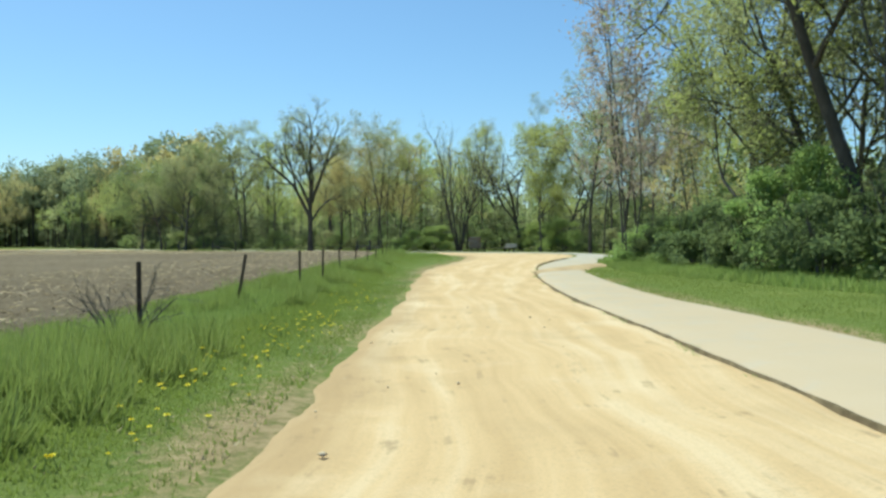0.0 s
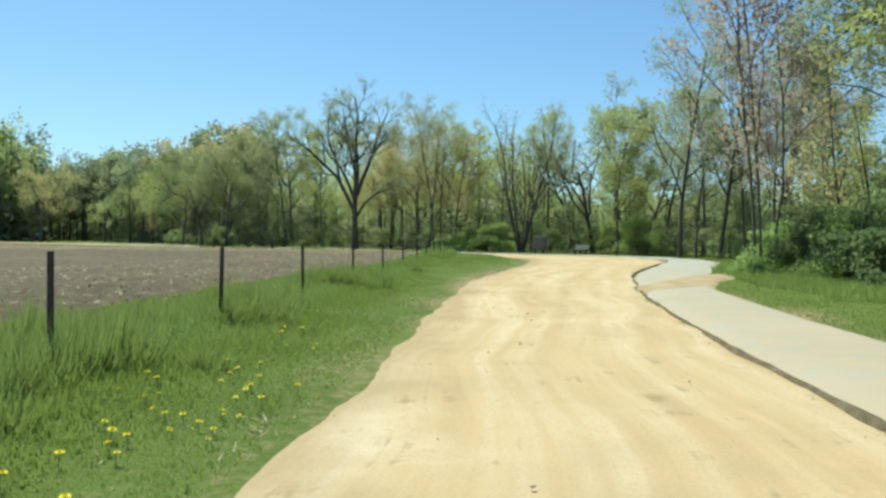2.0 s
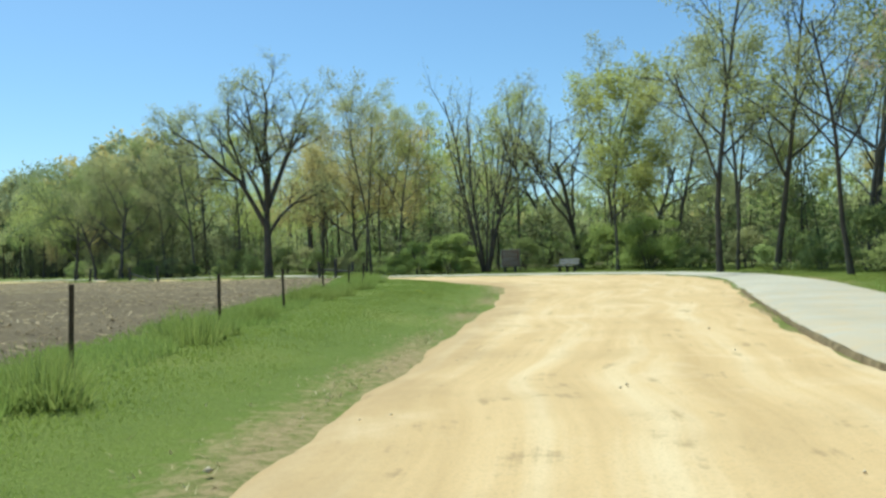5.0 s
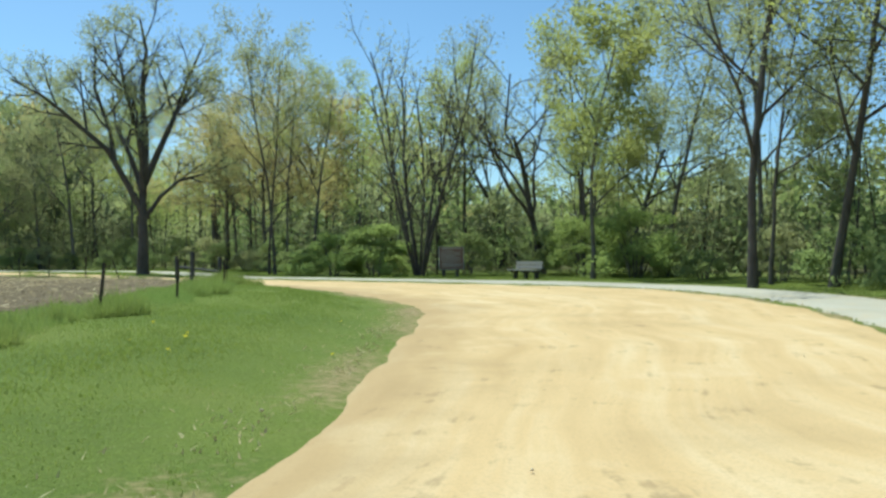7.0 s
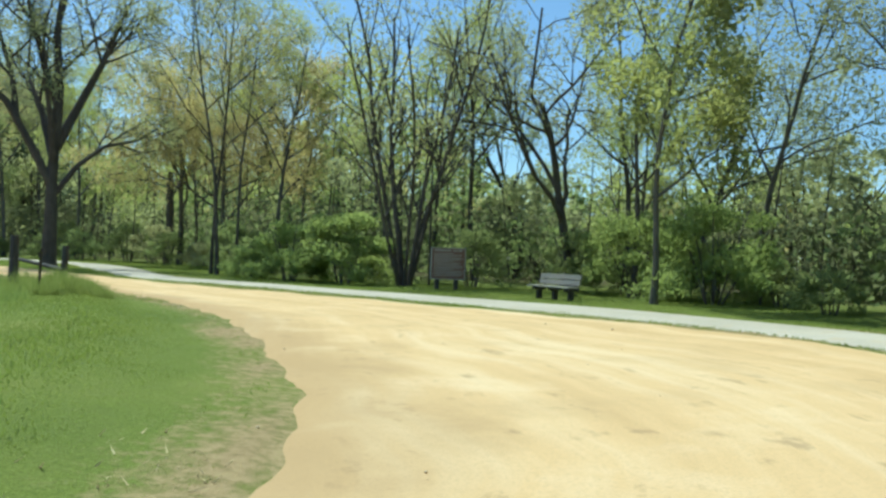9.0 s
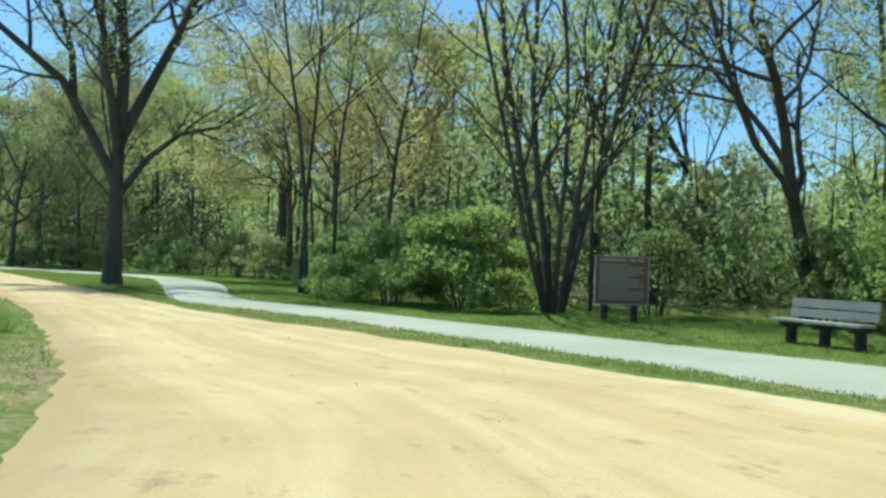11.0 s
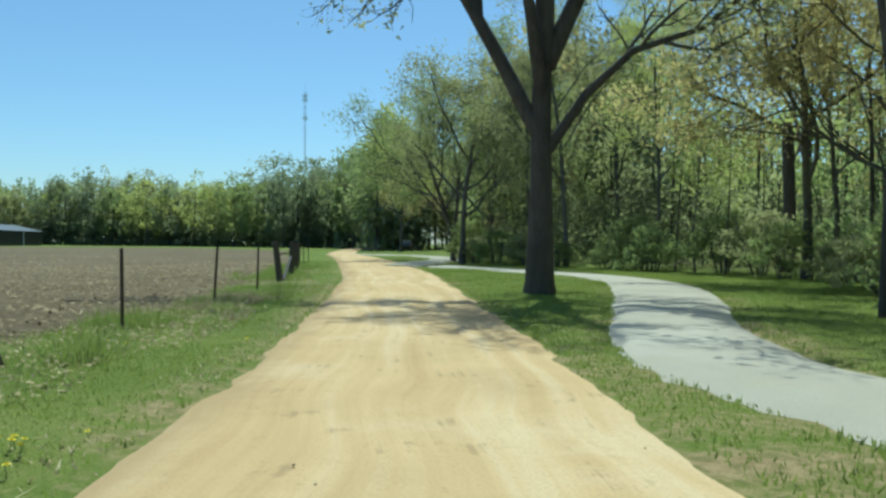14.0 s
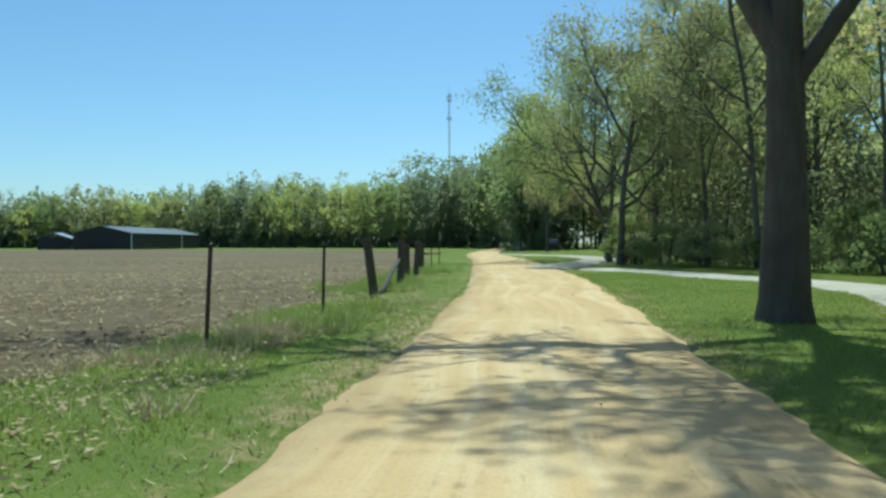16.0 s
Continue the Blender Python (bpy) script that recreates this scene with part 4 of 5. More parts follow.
def woods():
    front, r = scatter(MAIN_EDGE, 1.2, 7.0, 4.3, 31)
    colours = ["olive", "olive", "yellowgreen", "green", "ochre", "yellowgreen"]
    kept = np.array([(1.7, 86), (4.7, 91), (8.2, 94.4), (9.4, 87.5), (13.4, 70.6), (16.4, 71), (9.6, 79.6), (-6.9, 91.8), (-9.5, 104.0), (-13.6, 107.5), (-5.4, 101.5), (12.3, 92), (-8.8, 100.5), (-28.6, 114.6), (8.7, 38.2), (3.0, 87.5), (-0.5, 86)])
    for x, y in front:
        if y < 19:
            continue
        c = colours[r.randint(6)] if not (-16 < x < -2 and r.uniform() < 0.5) else "ochre"
        if y < 50 and x > 7:
            c = ["olive", "thicket", "olive", "thicket", "ochre"][r.randint(5)]
        if np.hypot(*(kept - (x, y)).T).min() < 3.6:
            continue
        if x > 9 and 54 < y < 92 and r.uniform() < 0.3:
            continue
        low = 39 < y < 64 and x > 8
        if low or r.uniform() < 0.5:
            plant("tree", small_tree(r.randint(4), c), x, y, r.uniform(0, 360), r.uniform(0.7, 1.15) * (0.85 if low else 1), "slender understorey tree with small spring leaves", "tree", "understorey trees")
        else:
            plant("tree", tall_tree(r.randint(4), c), x, y, r.uniform(0, 360), r.uniform(0.72, 1.0) * (0.78 if x > 4 and y > 60 else 0.92), LABELS[c], "tree", "woodland trees")
    # deeper in: trees with rounded crowns, and below them a closed understorey
    mass, g = Mass(), Limbs(36)
    deep, r = scatter(MAIN_EDGE, 6.0, 36, 4.7, 32)
    deep = deep[(deep[:, 0] < 48) & (deep[:, 1] > 20)]
    for (x, y), z in zip(deep, height(deep)):
        low = x > 5 and y > 39
        top = r.uniform(5.0, 7.6) if low else r.uniform(8.5, 14.5)
        wide = r.uniform(1.7, 2.6) if low else r.uniform(2.0, 3.3)
        base = top * r.uniform(0.18, 0.42)
        c = colours[r.randint(6)]
        mass.leaves(clustered(r, (x, y, z + (top + base) / 2), (wide, wide, (top - base) / 2), 640, 20, 0.36), 0.27, LEAF[c], r)
        lean = r.normal(0, 0.35, 2)
        g.tube([(x, y, z - 0.2), (x + lean[0] * 0.4, y + lean[1] * 0.4, z + top * 0.45), (x + lean[0], y + lean[1], z + top * 0.9)], [r.uniform(0.10, 0.19), 0.09, 0.03], 5)
        for _ in range(3):
            a, u = r.uniform(0, 6.283), r.uniform(0.3, 0.6)
            p = np.array((x + lean[0] * u, y + lean[1] * u, z + top * u))
            e = np.array((math.cos(a), math.sin(a), 1.1)) * wide * 0.7
            g.tube([p, p + e * (0.5, 0.5, 0.35), p + e], [0.06, 0.045, 0.02], 4)
    under, r = scatter(MAIN_EDGE, 3.0, 34, 3.6, 37)
    under = under[(under[:, 0] < 46) & (under[:, 1] > 18)]
    for (x, y), z in zip(under, height(under)):
        d = r.uniform(0.7, 1.0) * (1.0 if (x > 5 and y > 39) else 1.25)
        # mostly "thicket" leaves, whose colour includes painted canopy shade
        mass.leaves(clustered(r, (x, y, z + 2.1 * d), (2.3, 2.3, 2.3 * d), 430, 14, 0.44), 0.24, LEAF[("thicket", "thicket", "green", "olive", "thicket")[r.randint(5)]], r)
    mass.stems(g, BARK_DARK)
    mass.build("deep_woods", "spring woodland standing deep behind the trail")
    # beyond the picnic clearing and across the field
    mass, g = Mass(), Limbs(38)
    for edge, step, seed, rows in ((WOOD_EDGE[24:], 5.0, 33, 2), (FAR_EDGE, 7.5, 34, 3)):
        r = np.random.RandomState(seed)
        line = smooth_line(edge, step)
        near = seed == 33
        for row in range(rows):
            for p in line:
                x, y = p + r.uniform(-2.5, 2.5, 2) + np.array((-2.0, 8.0)) * row + ((4.0, 6.0) if near else (0.0, 0.0))
                top = r.uniform(17.0, 22.0) if near else (float(np.interp(x, (-320, -290, -262, -235, -205, -165, -120), (16, 18, 23, 24, 20, 27, 27))) + r.uniform(-6, 2)) * 0.97
                wide = r.uniform(4.2, 6.2) if near else r.uniform(5.0, 7.5)
                base = top * (r.uniform(0.14, 0.30) if near else r.uniform(0.02, 0.14))
                # "distant" crowns carry the haze in their leaf colour
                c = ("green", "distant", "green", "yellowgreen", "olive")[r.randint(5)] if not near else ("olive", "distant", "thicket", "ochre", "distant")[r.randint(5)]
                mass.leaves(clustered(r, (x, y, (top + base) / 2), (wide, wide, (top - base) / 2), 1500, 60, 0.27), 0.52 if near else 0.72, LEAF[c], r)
                g.tube([(x, y, -0.3), (x, y, top * 0.5), (x + r.normal(0, 0.5), y, top * 0.85)], [0.26, 0.17, 0.05], 5)
    mass.stems(g, BARK_DARK)
    mass.build("distant_trees", "rows of trees in spring leaf beyond the field")


woods()


BUSHES = {}


def make_bush(seed, colour, tall, wide, n, size):
    """Stems and a domed, lumpy foliage mesh of a leafy shrub, built once and kept."""
    key = (seed, colour, tall, wide, n)
    if key not in BUSHES:
        g = Limbs(seed)
        for k in range(7):
            a, out = 6.283 * k / 7 + g.r.uniform(-0.3, 0.3), g.r.uniform(0.3, 0.8) * wide
            tip = np.array((out * math.cos(a), out * math.sin(a), tall * g.r.uniform(0.6, 0.95)))
            g.tube([(0.2 * math.cos(a), 0.2 * math.sin(a), -0.15), tip * (0.55, 0.55, 0.5), tip], [0.035, 0.025, 0.01], 4)
            for _ in range(3):
                u = g.r.uniform(0.4, 0.8)
                p = tip * (u * 0.9, u * 0.9, u)
                g.tube([p, p + g.r.normal(0, 0.3, 3) + (0, 0, 0.4)], [0.014, 0.006], 3)
        points = clustered(g.r, (0, 0, tall * 0.48), (wide, wide, tall * 0.5), n, 34, 0.30, True)
        points[:, 2] = np.maximum(points[:, 2], 0.04)
        BUSHES[key] = (g.wood("woody_base", BARK), leaf_mesh("foliage", points, size, LEAF[colour], g.r))
    return BUSHES[key]


def shrubs():
    def lone(i, colour, x, y, tall, wide, label, n=6000, size=0.115):
        plant("shrub", make_bush(120 + i, colour, tall, wide, n, size), x, y, 77 * i, 1.0, label, "shrub")
    lone(0, "bush", -0.7, 86.4, 3.0, 1.9, "large bright green shrub at the edge of the wood", 9000, 0.12)
    lone(1, "bush", -3.0, 87.4, 2.5, 1.7, "bright green leafy shrub at the edge of the wood")
    lone(2, "bush", -4.7, 89.2, 1.7, 1.3, "green leafy shrub at the edge of the wood", 5000, 0.085)
    lone(0, "bush", 10.2, 84.0, 3.3, 2.2, "bright yellow-green shrub beside the bench", 8000, 0.12)
    lone(1, "bush", 11.8, 80.6, 3.6, 2.3, "bright yellow-green shrub beside the bench", 8000, 0.12)
    lone(2, "bush", 9.7, 38.6, 2.1, 1.7, "bright yellow-green shrub at the wood's foot", 4800)
    lone(1, "bush", 10.7, 35.6, 2.2, 1.7, "bright yellow-green shrub at the wood's foot", 4800)
    lone(3, "bush", 12.0, 27.4, 4.6, 2.4, "tall dense green shrub at the wood's edge", 10000, 0.125)
    lone(0, "bush", 12.0, 21.5, 1.3, 0.9, "small bright shrub in the roadside grass", 2400, 0.08)
    r = np.random.RandomState(41)
    line = smooth_line(MAIN_EDGE, 2.3)
    words = {"dark": "dense green brush at the wood's edge, coloured dark for shade", "green": "green undergrowth shrub at the wood's edge", "olive": "thin olive undergrowth shrub at the wood's edge"}
    for p in line[3:]:
        if p[1] < 17 or abs(p[0] + 2.0) < 5 and p[1] > 80:
            continue
        q = p + r.uniform(-0.6, 0.6, 2) + np.array((0.8, 0.8))
        south = p[1] < 48 and p[0] > 8
        # the southern brush lies in shadow, imitated by the darker leaf colour
        c = "dark" if south and p[1] < 40 else ("green" if r.uniform() < 0.75 else "olive")
        k = r.randint(3)
        tall, wide, n = ((3.2, 1.9, 4200), (2.6, 1.7, 3600), (3.8, 2.1, 5000))[k] if c == "dark" else ((2.2, 1.5, 2000), (1.6, 1.3, 1700), (2.9, 1.6, 2500))[k]
        plant("shrub", make_bush(130 + k, c, tall, wide, n, 0.13), q[0], q[1], r.uniform(0, 360), r.uniform(0.75, 1.1), words[c], "shrub", "undergrowth shrubs")


shrubs()


def dry_shrub(x, y, seed):
    g = Limbs(seed)
    for k in range(6):
        a = g.r.uniform(0, 6.283)
        g.grow((0.05 * math.cos(a), 0.05 * math.sin(a), -0.05), (0.8 * math.cos(a), 0.8 * math.sin(a), 1), 0.75, 0.012, 0, SPECS["shrub"])
    ob = new("dry_shrub", g.wood("dry_shrub", BARK))
    ob.location = (x, y, height_at(x, y))
    tagged(ob, "bare dry shrub at the foot of a fence post", "shrub")


dry_shrub(-3.15, 8.0, 141)


def undergrowth():
    """Low leaves and thin saplings that fill the wood behind its edge."""
    r = np.random.RandomState(51)
    q = np.column_stack([r.uniform(-60, 40, 230000), r.uniform(0, 150, 230000)])
    d = away(q, MAIN_EDGE)
    keep = inside(q, WOOD_POLY) & (d > 0.6) & (d < 26) & (waves(q, 2.2, 52) + r.uniform(-0.5, 0.5, len(q)) > -0.1)
    q = q[keep][:80000]
    z = height(q) + r.uniform(0.05, 1, len(q)) ** 1.5 * (2.6 + 1.8 * waves(q, 4.0, 53)).clip(0.6)
    me = leaf_mesh("undergrowth", np.column_stack([q, z]), 0.16, LEAF["green"], r)
    tagged(new("undergrowth", me), "olive and green undergrowth filling the wood", "undergrowth", kind="stuff")
    g = Limbs(54)
    s, r = scatter(MAIN_EDGE, 1.0, 18, 3.5, 55)
    zs = height(s)
    for (x, y), z0 in zip(s, zs):
        h, lx, ly = r.uniform(3, 9), r.normal(0, 0.08), r.normal(0, 0.08)
        g.tube([(x, y, z0 - 0.1), (x + lx * h * 0.5 + r.normal(0, 0.1), y + ly * h * 0.5, z0 + h * 0.5), (x + lx * h, y + ly * h, z0 + h)], [r.uniform(0.03, 0.07), 0.03, 0.012], 4)
    tagged(new("saplings", g.wood("saplings", BARK_DARK)), "thin bare saplings standing in the wood", "saplings", kind="stuff")


undergrowth()


def far_woods():
    """Woods far behind: a deep belt of leaf clumps with an uneven skyline."""
    r = np.random.RandomState(61)
    pts = []
    ring = smooth_line([(80, -20), (62, 40), (60, 85), (40, 122), (5, 150), (-30, 165), (-75, 195), (-120, 240), (-190, 236), (-290, 205), (-345, 130), (-365, 40), (-370, -60)], 3.0)
    for row in range(3):
        for p in ring:
            n = 46
            top = (16.5 if p[0] < -110 else 11 if p[0] < -10 else 6.5) + 3.0 * math.sin(p[0] * 0.13 + p[1] * 0.09 + row) + r.uniform(-2, 3)
            c = p + r.normal(0, 2.2, 2) + np.array((p[0] + 40, p[1] - 40)) / np.hypot(p[0] + 40, p[1] - 40) * row * 8
            z = r.uniform(0, 1, n) ** 0.8 * top
            w = 3.2 * np.sqrt(np.clip(1.05 - (z / top - 0.45) ** 2 * 2.2, 0.1, 1))
            pts.append(np.column_stack([c[0] + r.normal(0, 1, n) * w * 0.6, c[1] + r.normal(0, 1, n) * w * 0.6, z]))
    for p in np.vstack([smooth_line(FAR_EDGE, 2.5), smooth_line(WOOD_EDGE[24:], 2.5) + (9, 13)]):
        n = 110
        top = r.uniform(5, 9)
        pts.append(np.column_stack([p[0] + r.normal(0, 2.2, n), p[1] + 3 + r.normal(0, 2.2, n), r.uniform(0, 1, n) * top]))
    pts = np.vstack(pts)
    # leaf colour already blued for haze
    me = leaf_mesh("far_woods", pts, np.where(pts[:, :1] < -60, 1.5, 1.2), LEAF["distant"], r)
    tagged(new("far_woods", me), "distant woods in spring leaf behind the fields", "woods", kind="stuff")


far_woods()


# ---------------------------------------------------------------- fences
def steel_post():
    ob = new("fence_post")
    bm = box(-0.019, 0.019, -0.004, 0.004, -0.5, 1.0, 0.0015)
    box(-0.004, 0.004, 0.004, 0.034, -0.5, 1.0, 0.0015, bm=bm)
    part("stake", bm, RUST, ob)
    return tagged(ob, "rusty steel fence post on the grassy field edge", "fence post", "steel fence posts")


def wood_post(r0=0.10, tall=1.25):
    ob = new("fence_post")
    bm = rod((0, 0, -0.4), (0, 0, tall), r0 * 1.05, r0 * 0.9, 12)
    for v in bm.verts:
        a = math.atan2(v.co.y, v.co.x)
        k = 1 + 0.10 * math.sin(3 * a + v.co.z) + 0.05 * math.sin(7 * a)
        v.co.x, v.co.y = v.co.x * k + 0.01 * math.sin(v.co.z * 5), v.co.y * k
    part("post", bm, POST_WOOD, ob)
    return tagged(ob, "weathered grey round wooden fence post", "fence post", "wooden fence posts")


def fences():
    first = steel_post()
    rows = [(-3.25, 12.7, 1, 10), (-2.88, 16.2, 0, 0), (-2.96, 19.8, -1, 1), (-3.1, 24.1, 2, -1), (-3.08, 28.4, 0, 1), (-3.05, 32.6, -1, 0), (-3.1, 37.2, 0, 2),
            (-3.12, 41.7, 1, 0), (-3.2, 46.2, -2, 1), (-3.3, 51.2, 0, 0), (-3.4, 56.2, 3, 6), (-3.5, 60.7, 1, 3), (-4.0, 67.0, 0, -2), (-4.7, 70.2, 1, 0),
            (-3.0, 8.0, 0, -1), (-11.68, 79.54, 3, -21), (-14.15, 81.9, 0, -1), (-17.5, 85.4, 0, 3), (-20.5, 88.5, -1, 1), (-36.2, 102.0, 0, 1), (-40.0, 105.3, 1, -2),
            (-44, 108.8, 0, 0)]
    for k, (x, y, rx, ry) in enumerate(rows):
        z = height_at(x, y)
        tall = 1.06 - z if y < 78 else 1.13 - z
        m = pose(x, y, z, rx, ry, 8 * k if y < 75 else 45) @ Matrix.Diagonal((1.25, 1.25, tall, 1))
        if k == 0:
            first.matrix_basis = m
        else:
            ob = copy_thing(first, m)
            ob.scale = (1.25, 1.25, tall)
    # wooden posts: the corner and the brace farther on
    w = wood_post()
    w.matrix_basis = pose(-23.4, 91.35, height_at(-23.4, 91.35), 3, -7, 40)
    for x, y, rx, ry, s in ((-27.0, 94.5, 0, 1, 1.0), (-28.4, 95.7, 1, 0, 0.9), (-32.4, 98.9, 1, 3, 0.98), (-34.6, 100.7, -2, 0, 0.95), (-5.8, 73.6, 0, 2, 0.8), (-6.6, 72.9, 2, 0, 0.9), (-8.0, 75.8, -1, -2, 0.85)):
        ob = copy_thing(w, pose(x, y, height_at(x, y), rx, ry, 40 * s))
        ob.scale = (s, s, s)
    brace = new("fence_brace", None)
    part("pole", rod((-24.0, 91.9, height_at(-24.0, 91.9) + 0.05), (-26.92, 94.42, height_at(-27.0, 94.5) + 0.72), 0.05, 0.045, 10), POST_WOOD, brace)
    tagged(brace, "grey wooden pole bracing two fence posts", "fence brace")
    rail = new("fence_brace", None)
    part("pole", rod((-5.85, 73.65, height_at(-5.8, 73.6) + 0.45), (-7.95, 75.75, height_at(-8, 75.8) + 0.62), 0.05, 0.045, 10), POST_WOOD, rail)
    tagged(rail, "grey wooden rail bracing the corner posts", "fence brace")


fences()


# ---------------------------------------------------------------- bench and sign
def bench():
    ob = new("bench")
    for z0, z1, y in ((0.47, 0.62, 0.185), (0.645, 0.80, 0.215)):
        part("back_plank", box(-0.90, 0.90, y - 0.022, y + 0.022, z0, z1, 0.006, m=None), PLANK, ob)
    for y0, y1 in ((-0.30, -0.10), (-0.085, 0.115)):
        part("seat_plank", box(-0.98, 0.90, y0, y1, 0.385, 0.43, 0.006), PLANK, ob)
    for x in (-0.72, 0.0, 0.70):
        leg = part("leg", box(x - 0.055, x + 0.055, -0.09, 0.09, -0.12, 0.30, 0.01), LEG_WOOD, ob)
        part("bearer", box(x - 0.045, x + 0.045, -0.27, 0.20, 0.285, 0.385, 0.008), LEG_WOOD, leg)
        bm = box(x - 0.04, x + 0.04, 0.195, 0.25, 0.30, 0.78, 0.006)
        for v in bm.verts:
            v.co.y += 0.09 * (v.co.z - 0.3)
        part("back_stay", bm, LEG_WOOD, leg)
    ob.matrix_basis = pose(6.55, 79.62, height_at(6.55, 79.62), 0, 0, -56.2)
    return tagged(ob, "weathered grey plank bench on dark posts in the grass", "bench")


bench()


def sign():
    ob = new("information_sign")
    for x in (-0.38, 0.34):
        part("post", box(x - 0.075, x + 0.075, 0.03, 0.16, -0.3, 1.42, 0.008), LEG_WOOD, ob)
    board = part("board", box(-0.63, 0.63, -0.02, 0.03, 0.42, 1.53, 0.004), SIGN_BROWN, ob)
    for x0, x1, z0, z1 in ((-0.655, 0.655, 1.53, 1.555), (-0.655, 0.655, 0.395, 0.42), (-0.655, -0.63, 0.42, 1.53), (0.63, 0.655, 0.42, 1.53)):
        part("frame", box(x0, x1, -0.028, 0.036, z0, z1, 0.003), SIGN_TRIM, board, "pale frame strip")
    for x0, x1 in ((-0.54, 0.10), (0.17, 0.33), (0.38, 0.52)):
        part("heading_bar", box(x0, x1, -0.0265, -0.0205, 1.43, 1.485), SIGN_BAR, board, "pale line of writing")
    r = random.Random(71)
    for k in range(15):
        part("text_bar", box(-0.55, 0.55 - (r.uniform(0.0, 0.12) if k % 5 else 0.35), -0.0245, -0.0205, 1.335 - k * 0.058, 1.359 - k * 0.058), SIGN_BAR, board, "pale line of writing")
    ob.matrix_basis = pose(3.34, 84.4, height_at(3.34, 84.4), 0, 0, 14)
    return tagged(ob, "brown information sign with a pale frame on two posts", "sign")


sign()


# ---------------------------------------------------------------- far things: barn, mast, picnic table, car
def barn():
    ob = new("barn")
    # local x: across the gable; y: along the building, away
    wide, deep, eave, ridge = 13.2, 44.0, 3.6, 5.2

    def house(name, x0, x1, y0, y1, e, top, mat):
        bm = bmesh.new()
        vs = [bm.verts.new(c) for y in (y0, y1) for c in ((x0, y, -0.3), (x1, y, -0.3), (x1, y, e), ((x0 + x1) / 2, y, top), (x0, y, e))]
        bm.faces.new(vs[:5])
        bm.faces.new(vs[9:4:-1])
        for k in range(5):
            bm.faces.new((vs[k], vs[k + 5], vs[(k + 1) % 5 + 5], vs[(k + 1) % 5]))
        bmesh.ops.recalc_face_normals(bm, faces=bm.faces)
        return part(name, bm, mat, ob)
    house("wall", 0, wide, 0, deep, eave, ridge, BARN_WALL)

    def slope(x0, z0, x1, z1, y0, y1):
        bm = bmesh.new()
        lo = [bm.verts.new(c) for c in ((x0, y0, z0), (x1, y0, z1), (x1, y1, z1), (x0, y1, z0))]
        hi = [bm.verts.new(v.co + Vector((0, 0, 0.14))) for v in lo]
        bm.faces.new(hi)
        bm.faces.new(lo[::-1])
        for k in range(4):
            bm.faces.new((lo[k], lo[(k + 1) % 4], hi[(k + 1) % 4], hi[k]))
        return bm
    part("roof", slope(-0.4, eave - 0.03, wide / 2, ridge + 0.02, -0.3, deep + 0.3), BARN_ROOF_DARK, ob)
    part("roof", slope(wide / 2, ridge + 0.02, wide + 0.4, eave - 0.03, -0.3, deep + 0.3), BARN_ROOF_DARK, ob)
    for y in (0.0, deep * 0.7):
        part("corner_trim", box(wide + 0.01, wide + 0.10, y, y + 0.35, 0, eave - 0.1), WHITE_TRIM, ob, "white corner trim")
    part("door", box(wide * 0.36, wide * 0.64, -0.08, -0.01, 0, 3.1), BARN_WALL, ob, "dark sliding door")
    ob.matrix_basis = pose(-202.3, 126.8, height_at(-202, 127), 0, 0, 50)
    tagged(ob, "long low dark barn with a dull metal roof", "barn")
    ob = new("shed")
    house("wall", 0, 7.0, 0, 6, 2.5, 2.9, BARN_WALL)
    part("roof", slope(-0.3, 2.45, 3.5, 3.75, -0.3, 6.3), BARN_ROOF, ob)
    part("roof", slope(3.5, 3.75, 7.3, 2.45, -0.3, 6.3), BARN_ROOF, ob)
    ob.matrix_basis = pose(-209.5, 121.0, height_at(-209, 121), 0, 0, 62)
    tagged(ob, "small dark shed with a pale metal roof", "shed")


barn()


def mast():
    ob = new("radio_mast")
    top, w = 96.5, 0.55
    feet = [(w * math.cos(a), w * math.sin(a)) for a in (0.3, 2.394, 4.489)]
    for x, y in feet:
        part("leg", rod((x, y, -1), (x, y, top - 4), 0.10, 0.08, 6), STEEL, ob)
    for k in range(44):
        z = k * 2.0
        for i in range(3):
            a, b = feet[i], feet[(i + 1) % 3]
            part("brace", rod((*a, z), (*b, z + 2.0 if k % 2 else z), 0.04, 0.04, 4), STEEL, ob)
    for z in (top - 9, top - 6.5, top - 20):
        ring = part("antenna_ring", rod((0, 0, z), (0, 0, z + 0.3), 1.25, 1.25, 10), STEEL, ob)
        for a in (0.0, 2.1, 4.2):
            part("antenna", box(-0.2, 0.2, 1.25, 1.5, z - 0.9, z + 1.3, m=Matrix.Rotation(a, 4, "Z")), WHITE_TRIM, ring)
    part("spike", rod((0, 0, top - 4), (0, 0, top + 1), 0.08, 0.03, 6), STEEL, ob)
    ob.location = (-392.7, 383.3, 0)
    return tagged(ob, "tall grey lattice radio mast beyond the woods", "radio mast")


mast()


